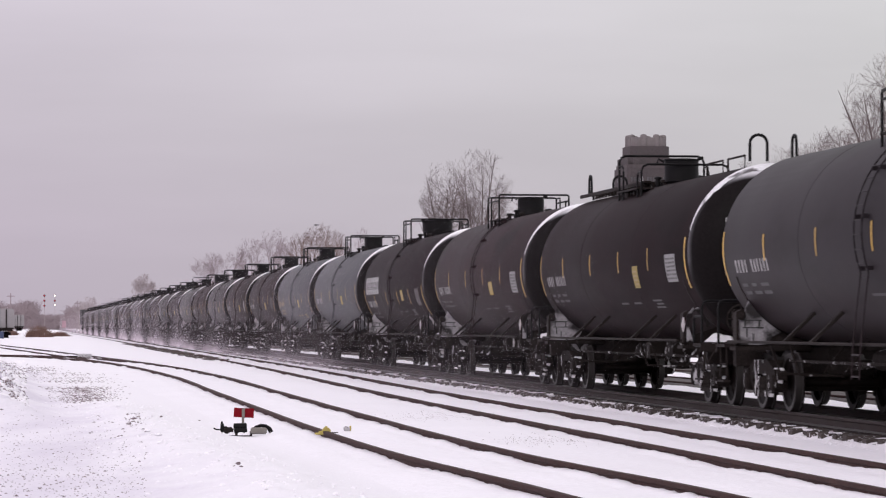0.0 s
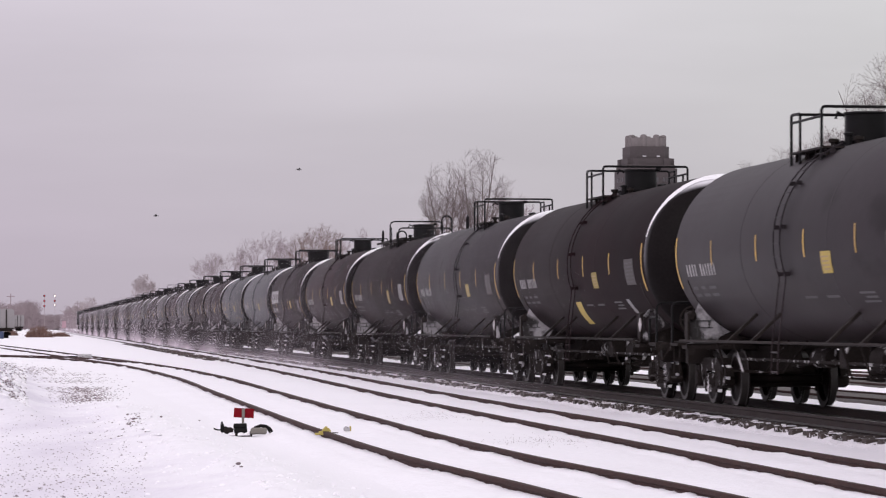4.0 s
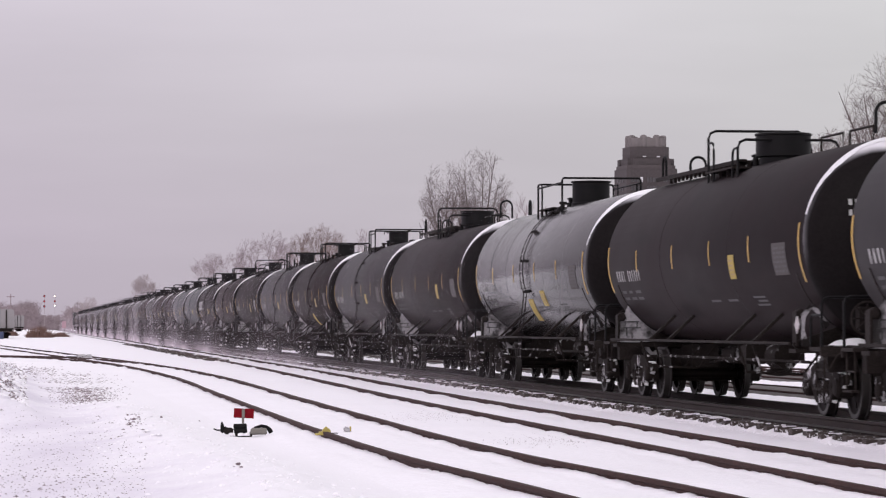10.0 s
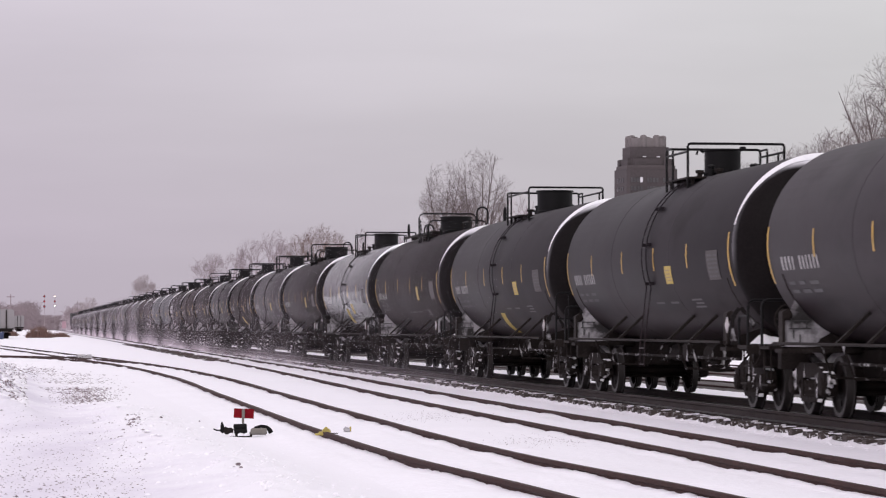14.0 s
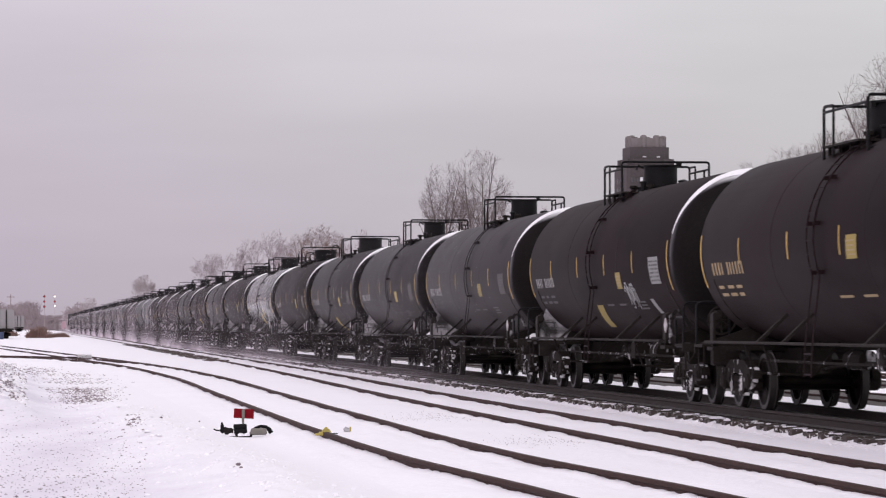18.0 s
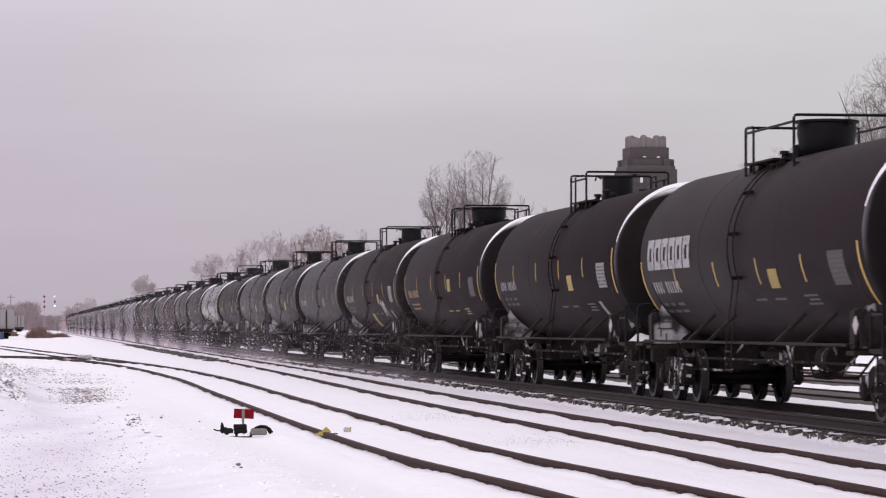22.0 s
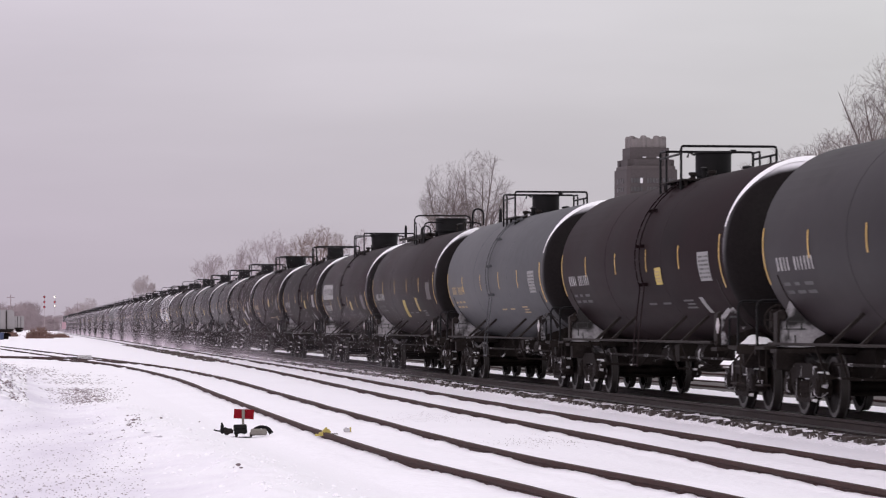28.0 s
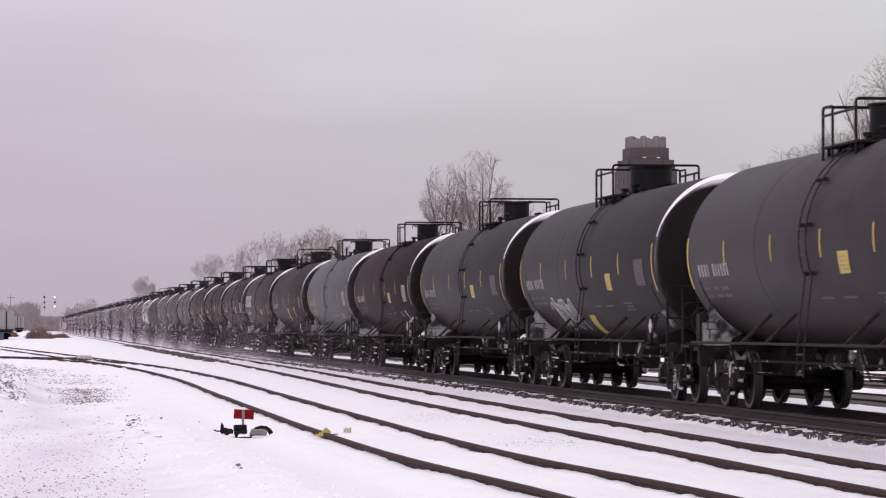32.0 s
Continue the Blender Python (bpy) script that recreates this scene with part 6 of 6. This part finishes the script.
def locomotive(u):
    """The engine far ahead, seen only as a dark end of the train."""
    e = tagged(new("locomotive"), "dark diesel locomotive pulling the train, far off", "locomotive")
    CARS.append((e, u + 11))
    part("hood", Build().box((0, -2.5, 3.0), (1.9, 15, 2.5), bevel=0.12).mesh("hood", ENGINE), e, "dark engine hood")
    part("cab", Build().box((0, 7.0, 3.1), (3.0, 3.0, 2.9), bevel=0.15).mesh("cab", ENGINE), e)
    part("radiator", Build().box((0, -8.4, 3.7), (3.0, 3.2, 1.3), bevel=0.1).mesh("radiator", ENGINE), e)
    part("walkway", Build().box((0, 0, 1.6), (3.1, 21, 0.2), bevel=0.03).mesh("walkway", STEEL), e)
    part("fuel_tank", Build().box((0, 0, 0.9), (2.6, 5, 1.0), bevel=0.15).mesh("fuel_tank", STEEL), e)
    for y in (-7, 7):
        tr = part("truck", Build().box((0, y, 0.75), (2.5, 4.4, 0.5), bevel=0.06).mesh("truck", STEEL), e)
        for dy in (-1.7, 0, 1.7):
            part("wheelset", Build().lathe([(0.5, -0.8), (0.5, 0.8)], "x", 18, (0, y + dy, 0.5)).mesh("wheelset", WHEEL), tr)
    for x in (-1.5, 1.5):
        part("handrail", join(*[bent([(x, -10 + k * 2, 1.7), (x, -10 + k * 2, 2.7), (x, -8 + k * 2, 2.7)], 0.02) for k in range(9)]).mesh("handrail", IRON), e)
    part("horn_mast", Build().pipe([(0.3, 6.5, 4.5), (0.3, 6.5, 5.4)], 0.04, 5).mesh("horn_mast", IRON), e)


locomotive(TRAIN_FRONT)


# ---- ties of the main track ----
TIE_MESH = Build().box((0, 0, 0), (2.64, 0.23, 0.17), bevel=0.012).mesh("tie", TIE)
rt = random.Random(21)
for i in range(290):
    s = -24 + i * 0.58
    part("tie", TIE_MESH, MAIN, "", spot(s, rt.uniform(-0.05, 0.05), 0.028 + rt.uniform(-0.012, 0.012), rt.uniform(-1.2, 1.2)))
far_ties = Build()
for i in range(420):
    s = 144.2 + i * 0.58
    far_ties.box((*at(s, 0), 0.045), (2.64, 0.23, 0.17), Matrix.Rotation(PH, 3, "Z"))
tagged(part("far_ties", far_ties.mesh("far_ties", TIE), MAIN, "row of dark ties"), kind="stuff")


# snow lying on the tie ends
rt = random.Random(22)
caps = Build()
for i in range(260):
    s = -24 + i * 0.58
    for k in range(rt.choice((0, 1, 1, 2))):
        a, w = rt.uniform(-1.30, -0.92), rt.uniform(0.05, 0.16)
        d, h = rt.uniform(0.03, 0.09), rt.uniform(0.012, 0.03)
        caps.box((*at(s + rt.uniform(-0.20, 0.20), a), 0.114 + h / 2), (w, d, h), Matrix.Rotation(PH + rt.uniform(-0.5, 0.5), 3, "Z"), 0.012)
tagged(part("tie_snow", caps.mesh("tie_snow", SNOW_CRUMB, True), MAIN, "clumps of snow on the tie ends"), kind="stuff")


# ---- powder snow whirled up by the train, plus stand-in haze: layered veils that drift along the track ----
def powder(name, dense, fall, haze):
    """Thin airborne snow, denser near the ground, broken up by slow billows; an even haze tint is added."""
    m = bpy.data.materials.new(name)
    m.use_nodes = True
    n, l = m.node_tree.nodes, m.node_tree.links
    b = n["Principled BSDF"]
    # the mauve base carries the tint of the haze
    b.inputs["Base Color"].default_value, b.inputs["Roughness"].default_value, b.inputs["Specular IOR Level"].default_value = (0.84, 0.745, 0.81, 1), 1.0, 0.0
    tc, sp = n.new("ShaderNodeTexCoord"), n.new("ShaderNodeSeparateXYZ")
    l.new(tc.outputs["Object"], sp.inputs[0])
    ex = n.new("ShaderNodeMath")
    ex.operation = "MULTIPLY"
    ex.inputs[1].default_value = -1 / fall
    l.new(sp.outputs[2], ex.inputs[0])
    pw = n.new("ShaderNodeMath")
    pw.operation = "EXPONENT"
    l.new(ex.outputs[0], pw.inputs[0])
    ns = n.new("ShaderNodeTexNoise")
    ns.inputs["Scale"].default_value, ns.inputs["Detail"].default_value = 0.9, 3.0
    far = n.new("ShaderNodeMapping")
    far.inputs["Scale"].default_value = (1.0, 0.10, 1.0)
    l.new(tc.outputs["Object"], far.inputs[0])
    l.new(far.outputs[0], ns.inputs["Vector"])
    mr = n.new("ShaderNodeMapRange")
    mr.inputs[1].default_value, mr.inputs[2].default_value, mr.inputs[3].default_value, mr.inputs[4].default_value = 0.32, 0.68, 0.45 * dense, dense
    l.new(ns.outputs["Fac"], mr.inputs[0])
    mu = n.new("ShaderNodeMath")
    mu.operation = "MULTIPLY"
    l.new(pw.outputs[0], mu.inputs[0])
    l.new(mr.outputs[0], mu.inputs[1])
    # it thins out towards both ends
    ab = n.new("ShaderNodeMath")
    ab.operation = "ABSOLUTE"
    l.new(sp.outputs[1], ab.inputs[0])
    en = n.new("ShaderNodeMapRange")
    en.interpolation_type = "SMOOTHSTEP"
    en.inputs[1].default_value, en.inputs[2].default_value, en.inputs[3].default_value, en.inputs[4].default_value = 0.0, 21.5, 1.0, 0.0
    l.new(ab.outputs[0], en.inputs[0])
    me = n.new("ShaderNodeMath")
    me.operation = "MULTIPLY"
    l.new(mu.outputs[0], me.inputs[0])
    l.new(en.outputs[0], me.inputs[1])
    l.new(me.outputs[0], b.inputs["Alpha"])
    # a thin even part that reaches over the tanks and stands in for haze
    ev = n.new("ShaderNodeMapRange")
    ev.interpolation_type = "SMOOTHSTEP"
    ev.inputs[1].default_value, ev.inputs[2].default_value, ev.inputs[3].default_value, ev.inputs[4].default_value = 2.6, 5.4, haze, 0.0
    l.new(sp.outputs[2], ev.inputs[0])
    su = n.new("ShaderNodeMath")
    l.new(mu.outputs[0], su.inputs[0])
    l.new(ev.outputs[0], su.inputs[1])
    l.new(su.outputs[0], me.inputs[0])
    return m


PUFFS = []
REACH = 44.0


def veil_mesh(mat):
    """An upright flat veil of powder and stand-in haze, two cars long."""
    y, z = REACH / 2, 5.5
    return Build().add([(0, -y, 0), (0, y, 0), (0, y, z), (0, -y, z)], [(0, 1, 2, 3)]).mesh("snow_haze_veil", mat)


def dust():
    kinds = [powder("thin_snow_haze", 0.14, 0.30, 0.016), powder("light_snow_haze", 0.42, 0.34, 0.045), powder("low_snow_haze", 0.80, 0.38, 0.066), powder("rising_snow_haze", 0.92, 0.48, 0.092), powder("billowing_snow_haze", 0.95, 0.62, 0.125)]
    meshes = [veil_mesh(mat) for mat in kinds]
    s, k = 42.0, 0
    while s < 960:
        mesh = meshes[sum(s > e for e in (85, 130, 180, 260))]
        ob = tagged(new("snow_haze_veil", mesh), "thin veil of powder snow and stand-in haze drifting beside the train", "blowing snow", "blowing snow along the train", "stuff")
        ob.visible_shadow = False
        PUFFS.append((ob, s, -1.95 + 0.25 * (k % 2), 0.9))
        s += REACH / 2
        k += 1


dust()


# ---- birds ----
def bird(label):
    b = tagged(new("bird"), label, "bird", "birds over the yard")
    body = Build().lathe([(0.005, -0.22), (0.04, -0.20), (0.02, -0.13), (0.055, -0.02), (0.06, 0.06), (0.035, 0.13), (0.042, 0.17), (0.025, 0.21), (0.004, 0.25)], "x", 8)
    part("body", body.mesh("body", FEATHER, True), b)
    wings = []
    for sd in (-1, 1):
        w = Build().prism([(0.09, 0), (0.10, sd * 0.16), (0.02, sd * 0.36), (-0.03, sd * 0.38), (-0.03, sd * 0.2), (-0.07, 0)], -0.006, 0.006, "z")
        wings.append((part("wing", w.mesh("wing", FEATHER), b), sd))
    return b, wings


FLOCK = [bird("small dark bird flying low over the train"), bird("small dark bird flying across the yard")]


# ---- what moves ----
def travel(t):
    """Metres that the train has gone since thirteen seconds."""
    return 10.077 * (t - 13) + 0.0084 * (t - 13) ** 2


def flown(t, px, py, yaw):
    """A bird's place 260 m away, by its bearing."""
    x, y = place(px, 260)
    return t, pose(x, y, top_of(py, 260), 0, 0, yaw)


RISING = ((0, 390, 520, 20), (1.8, 390, 500, 20), (2.5, 420, 400, 20), (3.0, 448, 377, 20), (3.5, 480, 360, 20), (4.5, 600, 180, 20), (5.4, 720, -60, 20), (32, 760, -200, 20))
CROSSING = ((0, 560, 400, 180), (1, 500, 388, 180), (2, 429, 387, 180), (3, 357, 384, 180), (3.5, 320, 383, 180), (5.5, 115, 398, 180), (6, 58, 410, 180), (7, -60, 430, 180), (9, -200, 420, 120),
     (11, -300, 410, 60), (13, -330, 405, 0), (17, -220, 405, 0), (19, -50, 405, 0), (20, 178, 402, 0), (20.5, 288, 399, 0), (20.7, 335, 397, 0), (21.5, 510, 390, 0), (22.5, 700, 480, 0), (32, 740, 530, 0))


def motions():
    for (ob, wings), flight in zip(FLOCK, (RISING, CROSSING)):
        walk(ob, [flown(*row) for row in flight])
        for wing, sd in wings:
            walk(wing, [(k * 0.1, pose(0, 0, 0.02, sd * 30 * math.sin(k * 1.9), 0, 0)) for k in range(321)])
    for car, s in CARS:
        walk(car, [(t, spot(s + travel(t), 0, RAIL_Z)) for t in (0, 4, 8, 12, 16, 20, 24, 28, 32)])
    for ob, s, lat, pace in PUFFS:
        walk(ob, [(t, spot(s + pace * (t - 16), lat, 0.12)) for t in (0, 16, 32)])
    turn = [(k / 15, (travel(k / 15) - travel(0)) / WR) for k in range(481)]
    for ws, y in SPIN:
        walk(ws, [(t, Matrix.Translation((0, y, WR)) @ Matrix.Rotation(-a, 4, "X")) for t, a in turn])


motions()
